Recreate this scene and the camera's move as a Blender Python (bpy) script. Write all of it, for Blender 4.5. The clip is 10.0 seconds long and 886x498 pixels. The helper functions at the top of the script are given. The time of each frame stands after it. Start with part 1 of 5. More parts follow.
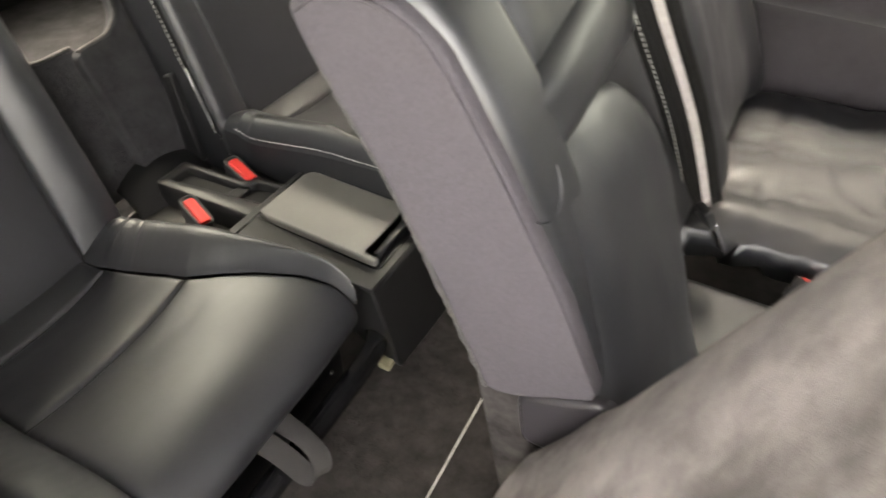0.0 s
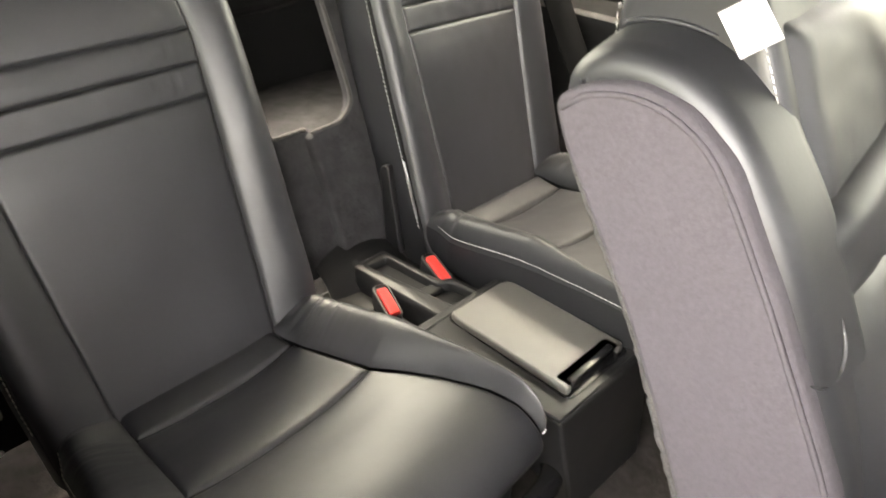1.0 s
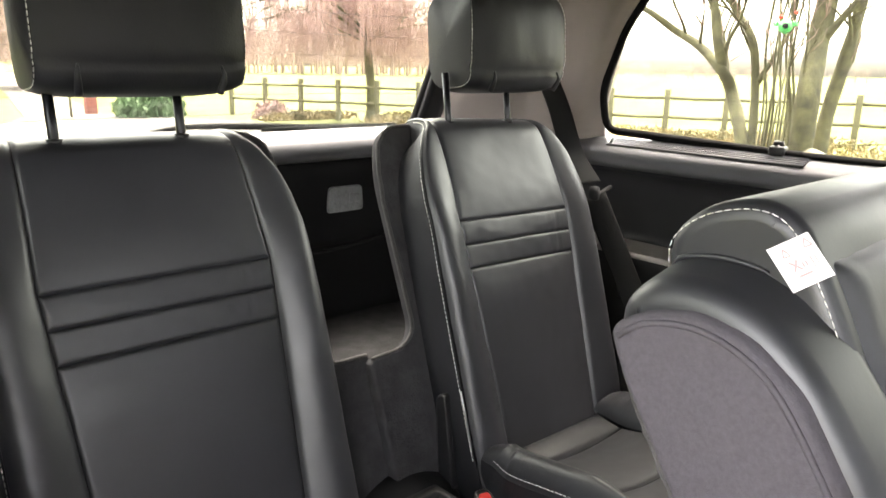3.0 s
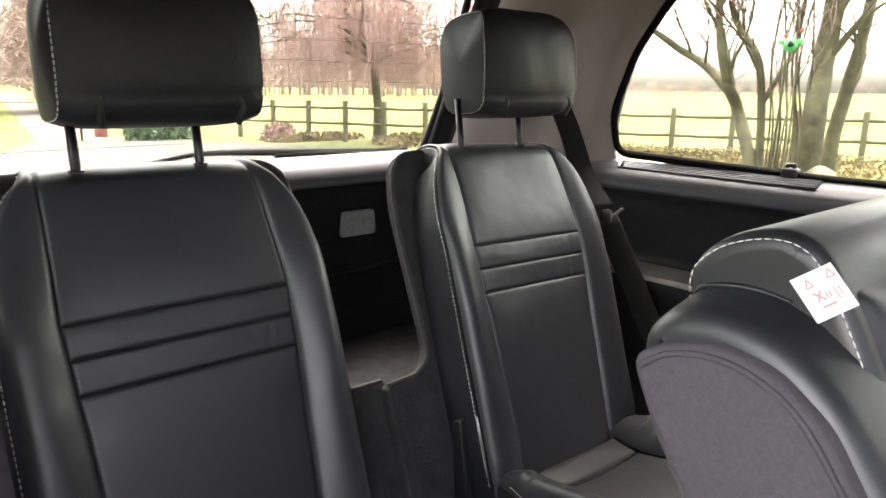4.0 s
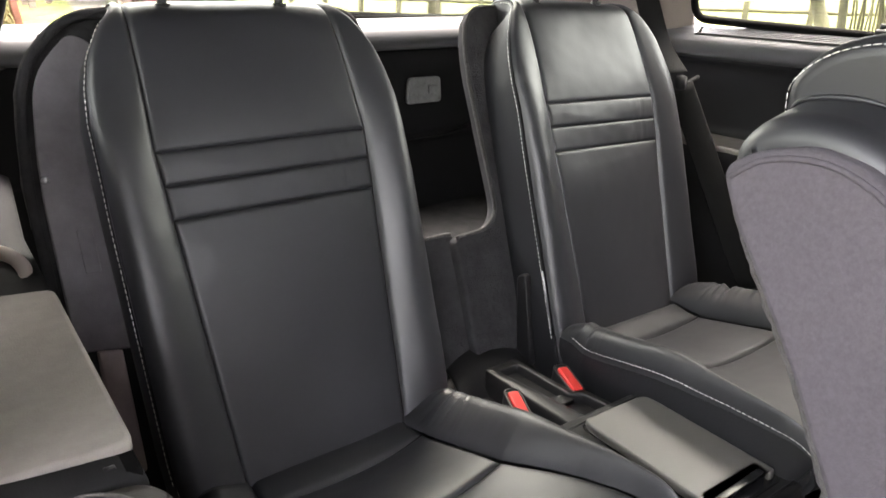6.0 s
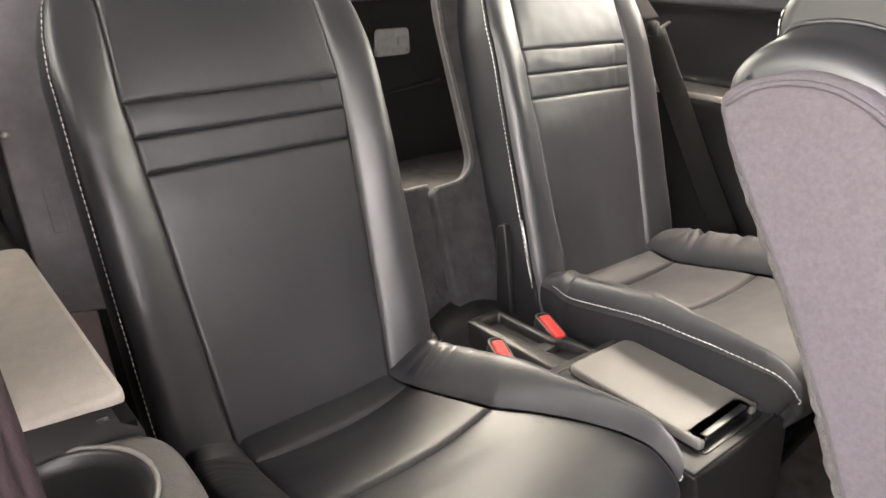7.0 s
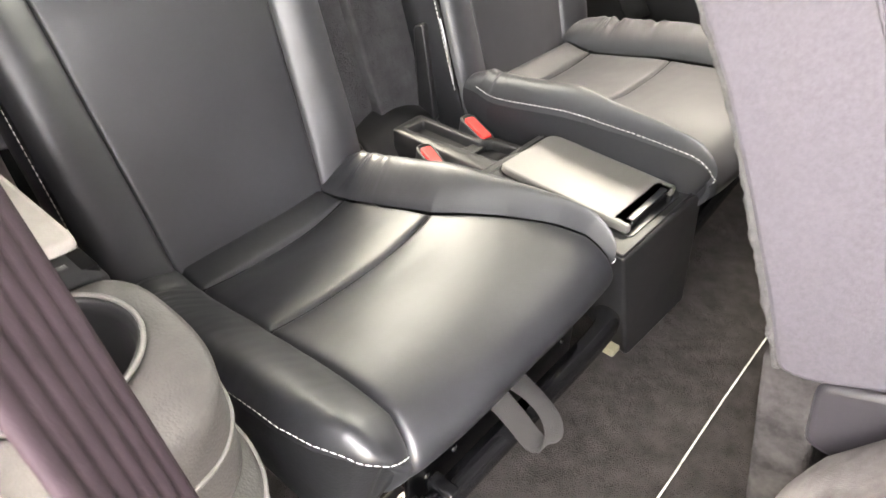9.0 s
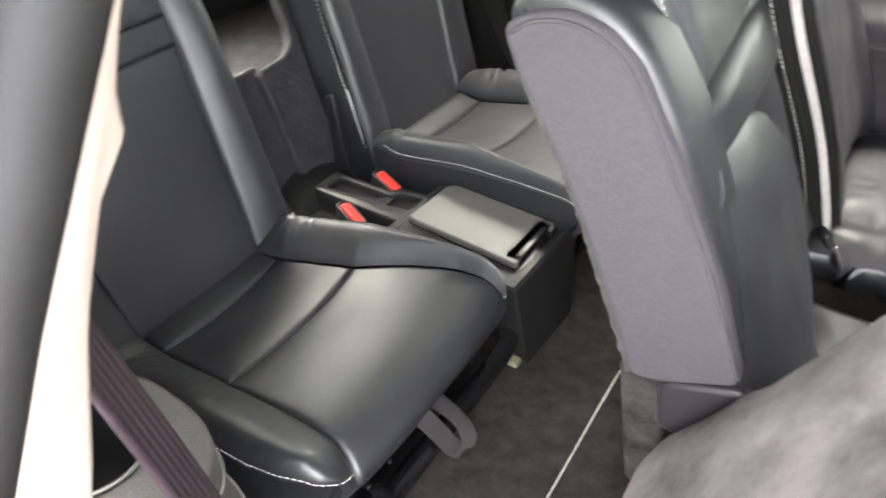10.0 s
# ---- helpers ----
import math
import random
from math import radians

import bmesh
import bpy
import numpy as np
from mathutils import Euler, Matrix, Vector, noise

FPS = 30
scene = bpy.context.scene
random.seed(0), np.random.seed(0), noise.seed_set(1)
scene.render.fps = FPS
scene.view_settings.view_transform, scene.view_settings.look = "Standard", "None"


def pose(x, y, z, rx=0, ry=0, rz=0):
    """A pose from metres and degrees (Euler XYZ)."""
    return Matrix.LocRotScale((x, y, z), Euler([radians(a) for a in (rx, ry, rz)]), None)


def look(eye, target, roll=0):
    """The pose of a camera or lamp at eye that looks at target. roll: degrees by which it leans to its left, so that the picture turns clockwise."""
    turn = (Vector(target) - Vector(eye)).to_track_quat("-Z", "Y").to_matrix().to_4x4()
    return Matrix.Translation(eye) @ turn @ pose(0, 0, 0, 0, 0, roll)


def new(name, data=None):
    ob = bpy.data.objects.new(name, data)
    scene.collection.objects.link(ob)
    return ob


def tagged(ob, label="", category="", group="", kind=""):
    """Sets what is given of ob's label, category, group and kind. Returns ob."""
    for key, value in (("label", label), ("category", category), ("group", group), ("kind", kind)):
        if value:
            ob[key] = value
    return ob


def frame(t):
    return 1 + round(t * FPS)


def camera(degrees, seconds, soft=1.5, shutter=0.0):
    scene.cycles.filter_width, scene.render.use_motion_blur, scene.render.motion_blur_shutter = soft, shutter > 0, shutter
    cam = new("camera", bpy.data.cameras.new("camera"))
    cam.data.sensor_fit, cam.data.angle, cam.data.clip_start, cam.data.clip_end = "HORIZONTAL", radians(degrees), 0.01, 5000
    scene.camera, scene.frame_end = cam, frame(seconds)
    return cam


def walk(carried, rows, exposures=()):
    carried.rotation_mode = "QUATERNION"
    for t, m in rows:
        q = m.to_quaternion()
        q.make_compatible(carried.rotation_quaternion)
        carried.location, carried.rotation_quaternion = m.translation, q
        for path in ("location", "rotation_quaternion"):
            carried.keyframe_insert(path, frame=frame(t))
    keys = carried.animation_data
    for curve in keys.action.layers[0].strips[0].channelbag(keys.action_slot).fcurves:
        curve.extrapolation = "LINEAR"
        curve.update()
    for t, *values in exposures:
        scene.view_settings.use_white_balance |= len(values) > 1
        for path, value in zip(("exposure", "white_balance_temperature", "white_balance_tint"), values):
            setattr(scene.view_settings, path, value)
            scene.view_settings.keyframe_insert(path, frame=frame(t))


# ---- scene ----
cam = camera(64.6, 10.0, shutter=0.4)
PATH = [
    (0, (-0.556, -0.318, 0.785), (0.743, 0.345, -0.583), 1.0),
    (0.5, (-0.534, -0.259, 0.756), (0.691, 0.62, -0.558), 1.1),
    (1, (-0.553, -0.243, 0.743), (0.666, 0.891, -0.366), 1.0),
    (1.5, (-0.56, -0.246, 0.748), (0.633, 0.968, -0.304), 1.1),
    (2, (-0.562, -0.248, 0.748), (0.625, 1.024, -0.237), 1.1),
    (2.5, (-0.563, -0.251, 0.749), (0.685, 1.121, 0.001), 0.9),
    (2.7, (-0.563, -0.256, 0.736), (0.71, 1.174, 0.157), 2.0),
    (3.8, (-0.567, -0.249, 0.744), (0.722, 1.213, 0.297), 0.6),
    (4, (-0.573, -0.249, 0.746), (0.703, 1.225, 0.3), 0.6),
    (4.5, (-0.589, -0.252, 0.745), (0.597, 1.293, 0.293), 0.6),
    (5, (-0.591, -0.253, 0.741), (0.557, 1.319, 0.283), 0.6),
    (5.5, (-0.599, -0.257, 0.704), (0.524, 1.298, 0.136), 0.6),
    (5.7, (-0.606, -0.257, 0.693), (0.504, 1.274, 0.041), 0.7),
    (6.8, (-0.63, -0.243, 0.666), (0.533, 1.187, -0.11), 0.5),
    (7, (-0.63, -0.239, 0.661), (0.546, 1.163, -0.146), 0.4),
    (7.5, (-0.629, -0.231, 0.654), (0.578, 1.111, -0.208), 0.4),
    (8, (-0.639, -0.214, 0.643), (0.542, 1.064, -0.343), 0.5),
    (8.5, (-0.643, -0.203, 0.641), (0.47, 0.913, -0.59), 0.5),
    (9, (-0.651, -0.209, 0.663), (0.518, 0.793, -0.614), 0.5),
    (9.5, (-0.701, -0.238, 0.772), (0.483, 0.748, -0.503), 0.9),
    (10, (-0.71, -0.274, 0.811), (0.582, 0.565, -0.465), 0.2),
]
walk(cam, [(t, look(eye, target, roll)) for t, eye, target, roll in PATH],
     exposures=[(0.0, 6.03, 7850, 11), (0.5, 6.43, 7950, 11), (1.0, 6.55, 7950, 11.5), (2.5, 6.57, 8000, 12), (2.7, 6.22, 7600, 12), (3.8, 5.14, 7000, 14), (4.2, 5.29, 6900, 14), (4.5, 5.53, 6650, 12),
                (5.5, 5.54, 6750, 12.5), (6.8, 6.49, 7700, 18), (7.5, 6.77, 7800, 17.5), (9.0, 7.26, 7500, 14), (9.3, 7.16, 7400, 13), (10.0, 6.36, 7000, 11)])


# ---- world and light ----
world = bpy.data.worlds.new("overcast_sky")
scene.world = world
world.use_nodes = True
wn = world.node_tree
sky = wn.nodes.new("ShaderNodeTexSky")
sky.sky_type = "NISHITA"
sky.sun_disc = False
sky.sun_elevation, sky.sun_rotation = radians(69), radians(48)
sky.air_density, sky.dust_density, sky.ozone_density = 1.0, 6.0, 0.6
cloud = wn.nodes.new("ShaderNodeHueSaturation")   # a grey cloud cover takes most of the blue away
cloud.inputs["Saturation"].default_value = 0.35
wn.links.new(sky.outputs[0], cloud.inputs["Color"])
wn.links.new(cloud.outputs[0], wn.nodes["Background"].inputs[0])
wn.nodes["Background"].inputs[1].default_value = 0.15
sun_data = bpy.data.lights.new("sun", "SUN")
sun_data.energy, sun_data.angle, sun_data.color = 0.5, radians(60), (1.0, 0.98, 0.94)
sun = new("sun", sun_data)
sun.matrix_world = look((1.33, 1.20, 4.67), (0, 0, 0))


# ---- materials ----
def material(name, color, rough=0.5, metal=0.0, spec=0.5, grain=(), vary=0.0, vary_scale=6.0, sheen=0.0, tint=None, ramp=(0.32, 0.7)):
    """Principled material. grain: (kind, scale, strength, distance) bumps; vary: how far the colour wanders."""
    m = bpy.data.materials.new(name)
    m.use_nodes = True
    nt = m.node_tree
    b = nt.nodes["Principled BSDF"]
    b.inputs["Roughness"].default_value = rough
    b.inputs["Metallic"].default_value = metal
    b.inputs["Specular IOR Level"].default_value = spec
    b.inputs["Sheen Weight"].default_value = sheen
    b.inputs["Sheen Roughness"].default_value = 0.6
    b.inputs["Base Color"].default_value = (*color, 1)
    co = nt.nodes.new("ShaderNodeTexCoord")
    if vary:
        n = nt.nodes.new("ShaderNodeTexNoise")
        n.inputs["Scale"].default_value, n.inputs["Detail"].default_value = vary_scale, 6
        n.inputs["Roughness"].default_value = 0.65
        nt.links.new(co.outputs["Object"], n.inputs["Vector"])
        r = nt.nodes.new("ShaderNodeValToRGB")
        r.color_ramp.elements[0].position, r.color_ramp.elements[1].position = ramp
        other = tint or color
        r.color_ramp.elements[0].color = (*[c * (1 - vary) for c in color], 1)
        r.color_ramp.elements[1].color = (*[min(1, c * (1 + vary)) for c in other], 1)
        nt.links.new(n.outputs["Fac"], r.inputs["Fac"])
        nt.links.new(r.outputs["Color"], b.inputs["Base Color"])
        rr = nt.nodes.new("ShaderNodeMapRange")
        rr.inputs["To Min"].default_value, rr.inputs["To Max"].default_value = max(0.03, rough - 0.09), min(1, rough + 0.09)
        nt.links.new(n.outputs["Fac"], rr.inputs["Value"])
        nt.links.new(rr.outputs["Result"], b.inputs["Roughness"])
    last = None
    for kind, scale, strength, dist in grain:
        if kind == "cells":
            g = nt.nodes.new("ShaderNodeTexVoronoi")
            g.feature = "SMOOTH_F1"
            out = g.outputs["Distance"]
        elif kind == "ribs":
            g = nt.nodes.new("ShaderNodeTexWave")
            g.inputs["Distortion"].default_value = 0.4
            out = g.outputs["Fac"]
        else:
            g = nt.nodes.new("ShaderNodeTexNoise")
            g.inputs["Detail"].default_value = 5
            out = g.outputs["Fac"]
        g.inputs["Scale"].default_value = scale
        nt.links.new(co.outputs["Object"], g.inputs["Vector"])
        bump = nt.nodes.new("ShaderNodeBump")
        bump.inputs["Strength"].default_value, bump.inputs["Distance"].default_value = strength, dist
        nt.links.new(out, bump.inputs["Height"])
        if last:
            nt.links.new(last, bump.inputs["Normal"])
        last = bump.outputs["Normal"]
    if last:
        nt.links.new(last, b.inputs["Normal"])
    return m


def tinted_glass(name, color, gloss_rough=0.0):
    m = bpy.data.materials.new(name)
    m.use_nodes = True
    nt = m.node_tree
    nt.nodes.remove(nt.nodes["Principled BSDF"])
    out = nt.nodes["Material Output"]
    clear, gloss = nt.nodes.new("ShaderNodeBsdfTransparent"), nt.nodes.new("ShaderNodeBsdfGlossy")
    clear.inputs["Color"].default_value = (*color, 1)
    gloss.inputs["Roughness"].default_value = gloss_rough
    fr, mix = nt.nodes.new("ShaderNodeFresnel"), nt.nodes.new("ShaderNodeMixShader")
    fr.inputs["IOR"].default_value = 1.45
    nt.links.new(fr.outputs[0], mix.inputs[0])
    nt.links.new(clear.outputs[0], mix.inputs[1])
    nt.links.new(gloss.outputs[0], mix.inputs[2])
    nt.links.new(mix.outputs[0], out.inputs["Surface"])
    return m


LEATHER = material("black_leather", (0.0102, 0.0107, 0.0126), 0.445, spec=0.75, vary=0.25, vary_scale=11,
                   grain=(("cells", 430, 0.06, 0.0005), ("noise", 70, 0.035, 0.0016), ("noise", 24, 0.07, 0.004)))
# darker copy of the leather: shade on sides and head restraints painted in
LEATHER_SHADED = material("shaded_black_leather", (0.0080, 0.0084, 0.0095), 0.5, spec=0.40, vary=0.25, vary_scale=14, grain=(("cells", 430, 0.22, 0.0006), ("noise", 60, 0.1, 0.002)))
SEAT_COVER = material("grey_black_seat_cover", (0.1436, 0.1344, 0.1467), 0.55, spec=0.5, vary=0.25, vary_scale=18, grain=(("cells", 900, 0.3, 0.0005), ("noise", 40, 0.2, 0.002)))
HINGE_COVER = material("pink_grey_cover", (0.400, 0.335, 0.340), 0.6, spec=0.4, vary=0.15, vary_scale=30, grain=(("cells", 900, 0.3, 0.0005),))
PLASTIC = material("black_plastic", (0.0088, 0.0088, 0.0093), 0.42, spec=0.45, vary=0.15, vary_scale=20, grain=(("noise", 900, 0.25, 0.0005),))
PLASTIC_SOFT = material("soft_touch_trim", (0.0114, 0.0114, 0.0120), 0.65, spec=0.16, vary=0.15, vary_scale=10, grain=(("cells", 900, 0.25, 0.0005),))
LEDGE = material("smooth_dark_ledge", (0.0754, 0.0754, 0.0781), 0.30, spec=0.7)
LID = material("grained_lid_plastic", (0.0836, 0.0798, 0.0722), 0.47, spec=0.75, vary=0.1, vary_scale=25, grain=(("cells", 1100, 0.3, 0.0005),))
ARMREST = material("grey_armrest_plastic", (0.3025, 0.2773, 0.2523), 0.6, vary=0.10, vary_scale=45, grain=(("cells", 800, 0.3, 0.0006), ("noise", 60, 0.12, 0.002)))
# darker than the armrest lid: shade on the moulding's sides put into its colour
MOULDING_SHADED = material("shaded_brown_grey_moulding", (0.0336, 0.0306, 0.0282), 0.6, vary=0.3, vary_scale=50, grain=(("cells", 700, 0.35, 0.0007), ("noise", 70, 0.25, 0.002)))
CARPET = material("dark_grey_carpet", (0.0452, 0.0445, 0.0469), 0.95, spec=0.1, vary=0.28, vary_scale=22, ramp=(0.34, 0.68),
                  grain=(("noise", 700, 0.8, 0.004), ("noise", 90, 0.5, 0.006)))
FLOOR_CARPET = material("floor_carpet", (0.0314, 0.0280, 0.0262), 0.97, spec=0.05, sheen=0.01, vary=0.36, vary_scale=30, ramp=(0.34, 0.68),
                        grain=(("noise", 600, 0.9, 0.005), ("noise", 40, 0.6, 0.01)))
PANEL_CARPET = material("purple_grey_carpet", (0.0735, 0.0670, 0.0750), 0.95, spec=0.05, sheen=0.03, vary=0.12, vary_scale=260,
                        grain=(("noise", 24, 0.22, 0.006), ("noise", 1500, 0.7, 0.0012), ("noise", 500, 0.3, 0.0012)))
SUEDE_CARPET = material("brown_grey_carpet", (0.1424, 0.1275, 0.1221), 0.95, spec=0.05, sheen=0.03, vary=0.42, vary_scale=10, ramp=(0.36, 0.60),
                        grain=(("noise", 1100, 0.5, 0.0015), ("noise", 14, 0.35, 0.012)))
FOOT_CARPET = material("grey_foot_carpet", (0.0526, 0.0482, 0.0471), 0.95, spec=0.05, vary=0.45, vary_scale=30, ramp=(0.34, 0.66), grain=(("noise", 900, 0.8, 0.003), ("noise", 120, 0.5, 0.004)))
FUZZ = material("carpet_edge_fuzz", (0.0494, 0.0456, 0.0437), 1.0, spec=0.05, sheen=0.15, vary=0.4, vary_scale=120, grain=(("noise", 900, 1.0, 0.004),))
THREAD = material("cream_thread", (0.6384, 0.6232, 0.5776), 0.7, vary=0.2, vary_scale=300)
CHROME = material("chrome", (0.75, 0.75, 0.76), 0.12, metal=1.0)
STEEL = material("brushed_steel", (0.5, 0.5, 0.5), 0.3, metal=1.0, vary=0.15, vary_scale=60)
DARK_STEEL = material("dark_steel", (0.0400, 0.0400, 0.0440), 0.32, metal=1.0, vary=0.1, vary_scale=60)
RED = material("red_button", (0.56, 0.040, 0.036), 0.45, spec=0.2, vary=0.08, vary_scale=80, grain=(("noise", 400, 0.1, 0.0005),))
WEBBING = material("grey_webbing", (0.0389, 0.0360, 0.0347), 0.85, vary=0.15, vary_scale=60, grain=(("ribs", 190, 1.0, 0.0025),))
BOOT_CARPET = material("boot_carpet", (0.0266, 0.0266, 0.0272), 0.97, spec=0.05, vary=0.3, vary_scale=30, grain=(("noise", 700, 0.8, 0.003),))
BELT = material("brown_black_belt", (0.0198, 0.0127, 0.0161), 0.7, spec=0.15, vary=0.2, vary_scale=90, grain=(("noise", 1400, 0.3, 0.0006),))
BELT_DARK = material("black_belt", (0.0057, 0.0055, 0.0052), 0.7, spec=0.2, vary=0.2, vary_scale=60, grain=(("ribs", 420, 0.5, 0.0008),))
DOOR_CLOTH = material("purple_black_door_cloth", (0.0359, 0.0316, 0.0351), 0.9, spec=0.2, sheen=0.1, vary=0.2, vary_scale=30, grain=(("noise", 900, 0.4, 0.001),))
# pale colour for the highlight painted on the second row belt
BELT_SHINE = material("painted_pale_shine", (0.3800, 0.3515, 0.3382), 0.4, vary=0.15, vary_scale=120, grain=(("noise", 900, 0.3, 0.0006),))
PILLAR = material("warm_grey_pillar_trim", (0.1900, 0.1634, 0.1463), 0.75, vary=0.06, vary_scale=14, grain=(("cells", 900, 0.2, 0.0005),))
PILLAR_LIGHT = material("pale_pillar_trim", (0.5335, 0.4565, 0.4209), 0.7, vary=0.05, vary_scale=12, grain=(("cells", 900, 0.2, 0.0005),))
HEADLINER = material("headliner_cloth", (0.0464, 0.0443, 0.0403), 0.95, vary=0.06, vary_scale=30, grain=(("noise", 900, 0.4, 0.001),))
HINGE = material("purple_grey_plastic", (0.0257, 0.0233, 0.0262), 0.38, vary=0.1, vary_scale=30, grain=(("noise", 300, 0.1, 0.0006),))
GLOSS_BLACK = material("gloss_black", (0.005, 0.005, 0.0055), 0.22, spec=0.35)
# for black parts, and to paint the shade inside slots and hollows
GAP = material("matte_black", (0.004, 0.004, 0.004), 0.9, spec=0.05)
RUBBER = material("black_rubber_seal", (0.009, 0.009, 0.0094), 0.65, spec=0.18, vary=0.2, vary_scale=50, grain=(("noise", 300, 0.2, 0.001),))
PAINT = material("dark_car_paint", (0.035, 0.034, 0.036), 0.6, spec=0.3, vary=0.3, vary_scale=9, grain=(("noise", 50, 0.2, 0.002),))
STRIP = material("white_piping", (0.5107, 0.4864, 0.4378), 0.7, vary=0.15, vary_scale=200)
PAPER = material("white_paper", (0.6433, 0.6153, 0.6083), 0.8, vary=0.03, vary_scale=60)
INK = material("grey_pink_ink", (0.40, 0.26, 0.26), 0.8)
LAMP_LENS = material("clear_lamp_lens", (0.2280, 0.2337, 0.2337), 0.3, vary=0.2, vary_scale=70, grain=(("cells", 220, 0.6, 0.002),))
GLASS = tinted_glass("privacy_glass", (0.555, 0.568, 0.539))
GRASS = material("winter_grass", (0.0954, 0.1186, 0.0342), 0.95, spec=0.1, vary=0.35, vary_scale=0.6, tint=(0.1236, 0.1265, 0.0462), grain=(("noise", 9, 0.8, 0.05),))
TARMAC = material("pale_tarmac", (0.0787, 0.0749, 0.0730), 0.9, spec=0.12, vary=0.2, vary_scale=2.2, grain=(("noise", 60, 0.5, 0.02),))
TRACK = material("gravel_track", (0.1181, 0.1064, 0.0991), 0.95, spec=0.12, vary=0.25, vary_scale=1.3, grain=(("noise", 30, 0.6, 0.03),))
BARK = material("mossy_bark", (0.0674, 0.0589, 0.0372), 0.9, vary=0.4, vary_scale=7, tint=(0.1000, 0.0930, 0.0457), grain=(("noise", 30, 0.8, 0.02),))
TWIG = material("red_brown_twigs", (0.3298, 0.2120, 0.1984), 0.9, vary=0.3, vary_scale=3)
TWIG_FAR = material("far_winter_twigs", (0.3125, 0.2266, 0.2065), 0.95, vary=0.35, vary_scale=0.4)
WOOD = material("weathered_fence_wood", (0.1373, 0.1254, 0.0784), 0.9, vary=0.3, vary_scale=6, grain=(("noise", 40, 0.5, 0.01),))
REDWOOD = material("red_stained_wood", (0.2604, 0.0955, 0.0781), 0.85, vary=0.3, vary_scale=8, grain=(("noise", 40, 0.5, 0.01),))
LEAF = material("evergreen_leaves", (0.0868, 0.1476, 0.0657), 0.7, vary=0.4, vary_scale=6)
LEAF_DRY = material("dry_hedge_leaves", (0.2213, 0.1693, 0.0846), 0.85, vary=0.4, vary_scale=3)
STONE = material("mossy_stone", (0.24, 0.21, 0.15), 0.9, vary=0.35, vary_scale=9, grain=(("noise", 20, 0.8, 0.03),))
GREEN_TOY = material("green_enamel", (0.08, 0.42, 0.12), 0.35, vary=0.1, vary_scale=20)
RED_TOY = material("red_enamel", (0.6, 0.05, 0.03), 0.4, vary=0.1, vary_scale=20)


# ---- mesh helpers ----
def link_mesh(name, bm, mat, smooth=True):
    me = bpy.data.meshes.new(name)
    bmesh.ops.recalc_face_normals(bm, faces=bm.faces)
    if smooth:
        for f in bm.faces:
            f.smooth = len(f.verts) <= 4   # large flat caps stay flat
    bm.to_mesh(me)
    bm.free()
    me.materials.append(mat)
    return new(name, me)


def part(name, bm, mat, parent, label="", smooth=True):
    ob = link_mesh(name, bm, mat, smooth)
    ob.parent = parent
    if label:
        tagged(ob, label)
    return ob


def thing(name, label, category, group="", kind="", at=None):
    ob = new(name)
    if at is not None:
        ob.matrix_basis = at
    return tagged(ob, label, category, group, kind)


def structure(name, bm, mat, label, category, smooth=False):
    return tagged(link_mesh(name, bm, mat, smooth), label, category, "", "structure")


def box(lo, hi, bevel=0.0, seg=2, m=None):
    bm = bmesh.new()
    bmesh.ops.create_cube(bm, size=1)
    for v in bm.verts:
        v.co = Vector([lo[i] + (v.co[i] + 0.5) * (hi[i] - lo[i]) for i in range(3)])
    if bevel:
        bmesh.ops.bevel(bm, geom=bm.edges[:], offset=bevel, segments=seg, affect="EDGES", profile=0.6)
    if m is not None:
        bmesh.ops.transform(bm, matrix=m, verts=bm.verts)
    return bm


def prism(outline, place, thick, bevel=0.0, seg=2):
    """Closed plate: outline points (a, b) put into space by place(a, b, c), c from 0 to thick; its edges rounded."""
    bm = bmesh.new()
    low = [bm.verts.new((a, b, 0)) for a, b in outline]
    high = [bm.verts.new((a, b, thick)) for a, b in outline]
    n = len(outline)
    bm.faces.new(low[::-1])
    bm.faces.new(high)
    for i in range(n):
        bm.faces.new((low[i], low[(i + 1) % n], high[(i + 1) % n], high[i]))
    bmesh.ops.recalc_face_normals(bm, faces=bm.faces)
    if bevel:
        rim = [e for e in bm.edges if abs(e.verts[0].co.z - e.verts[1].co.z) < 1e-7]
        bmesh.ops.bevel(bm, geom=rim, offset=bevel, segments=seg, affect="EDGES", profile=0.55)
    for v in bm.verts:
        v.co = Vector(place(*v.co))
    return bm


def rounded(points, radius, n=5):
    """A closed outline whose corners are rounded; radius: one, or one each."""
    out = []
    k = len(points)
    for i in range(k):
        r = radius[i] if isinstance(radius, (list, tuple)) else radius
        p, a, b = (Vector(points[j % k]) for j in (i, i - 1, i + 1))
        da, db = (a - p), (b - p)
        r1 = min(r, da.length * 0.49, db.length * 0.49)
        if r1 < 1e-5:
            out.append(tuple(p))
            continue
        s, e = p + da.normalized() * r1, p + db.normalized() * r1
        for j in range(n + 1):
            t = j / n
            q = s * (1 - t) ** 2 + p * 2 * t * (1 - t) + e * t * t
            out.append(tuple(q))
    return out


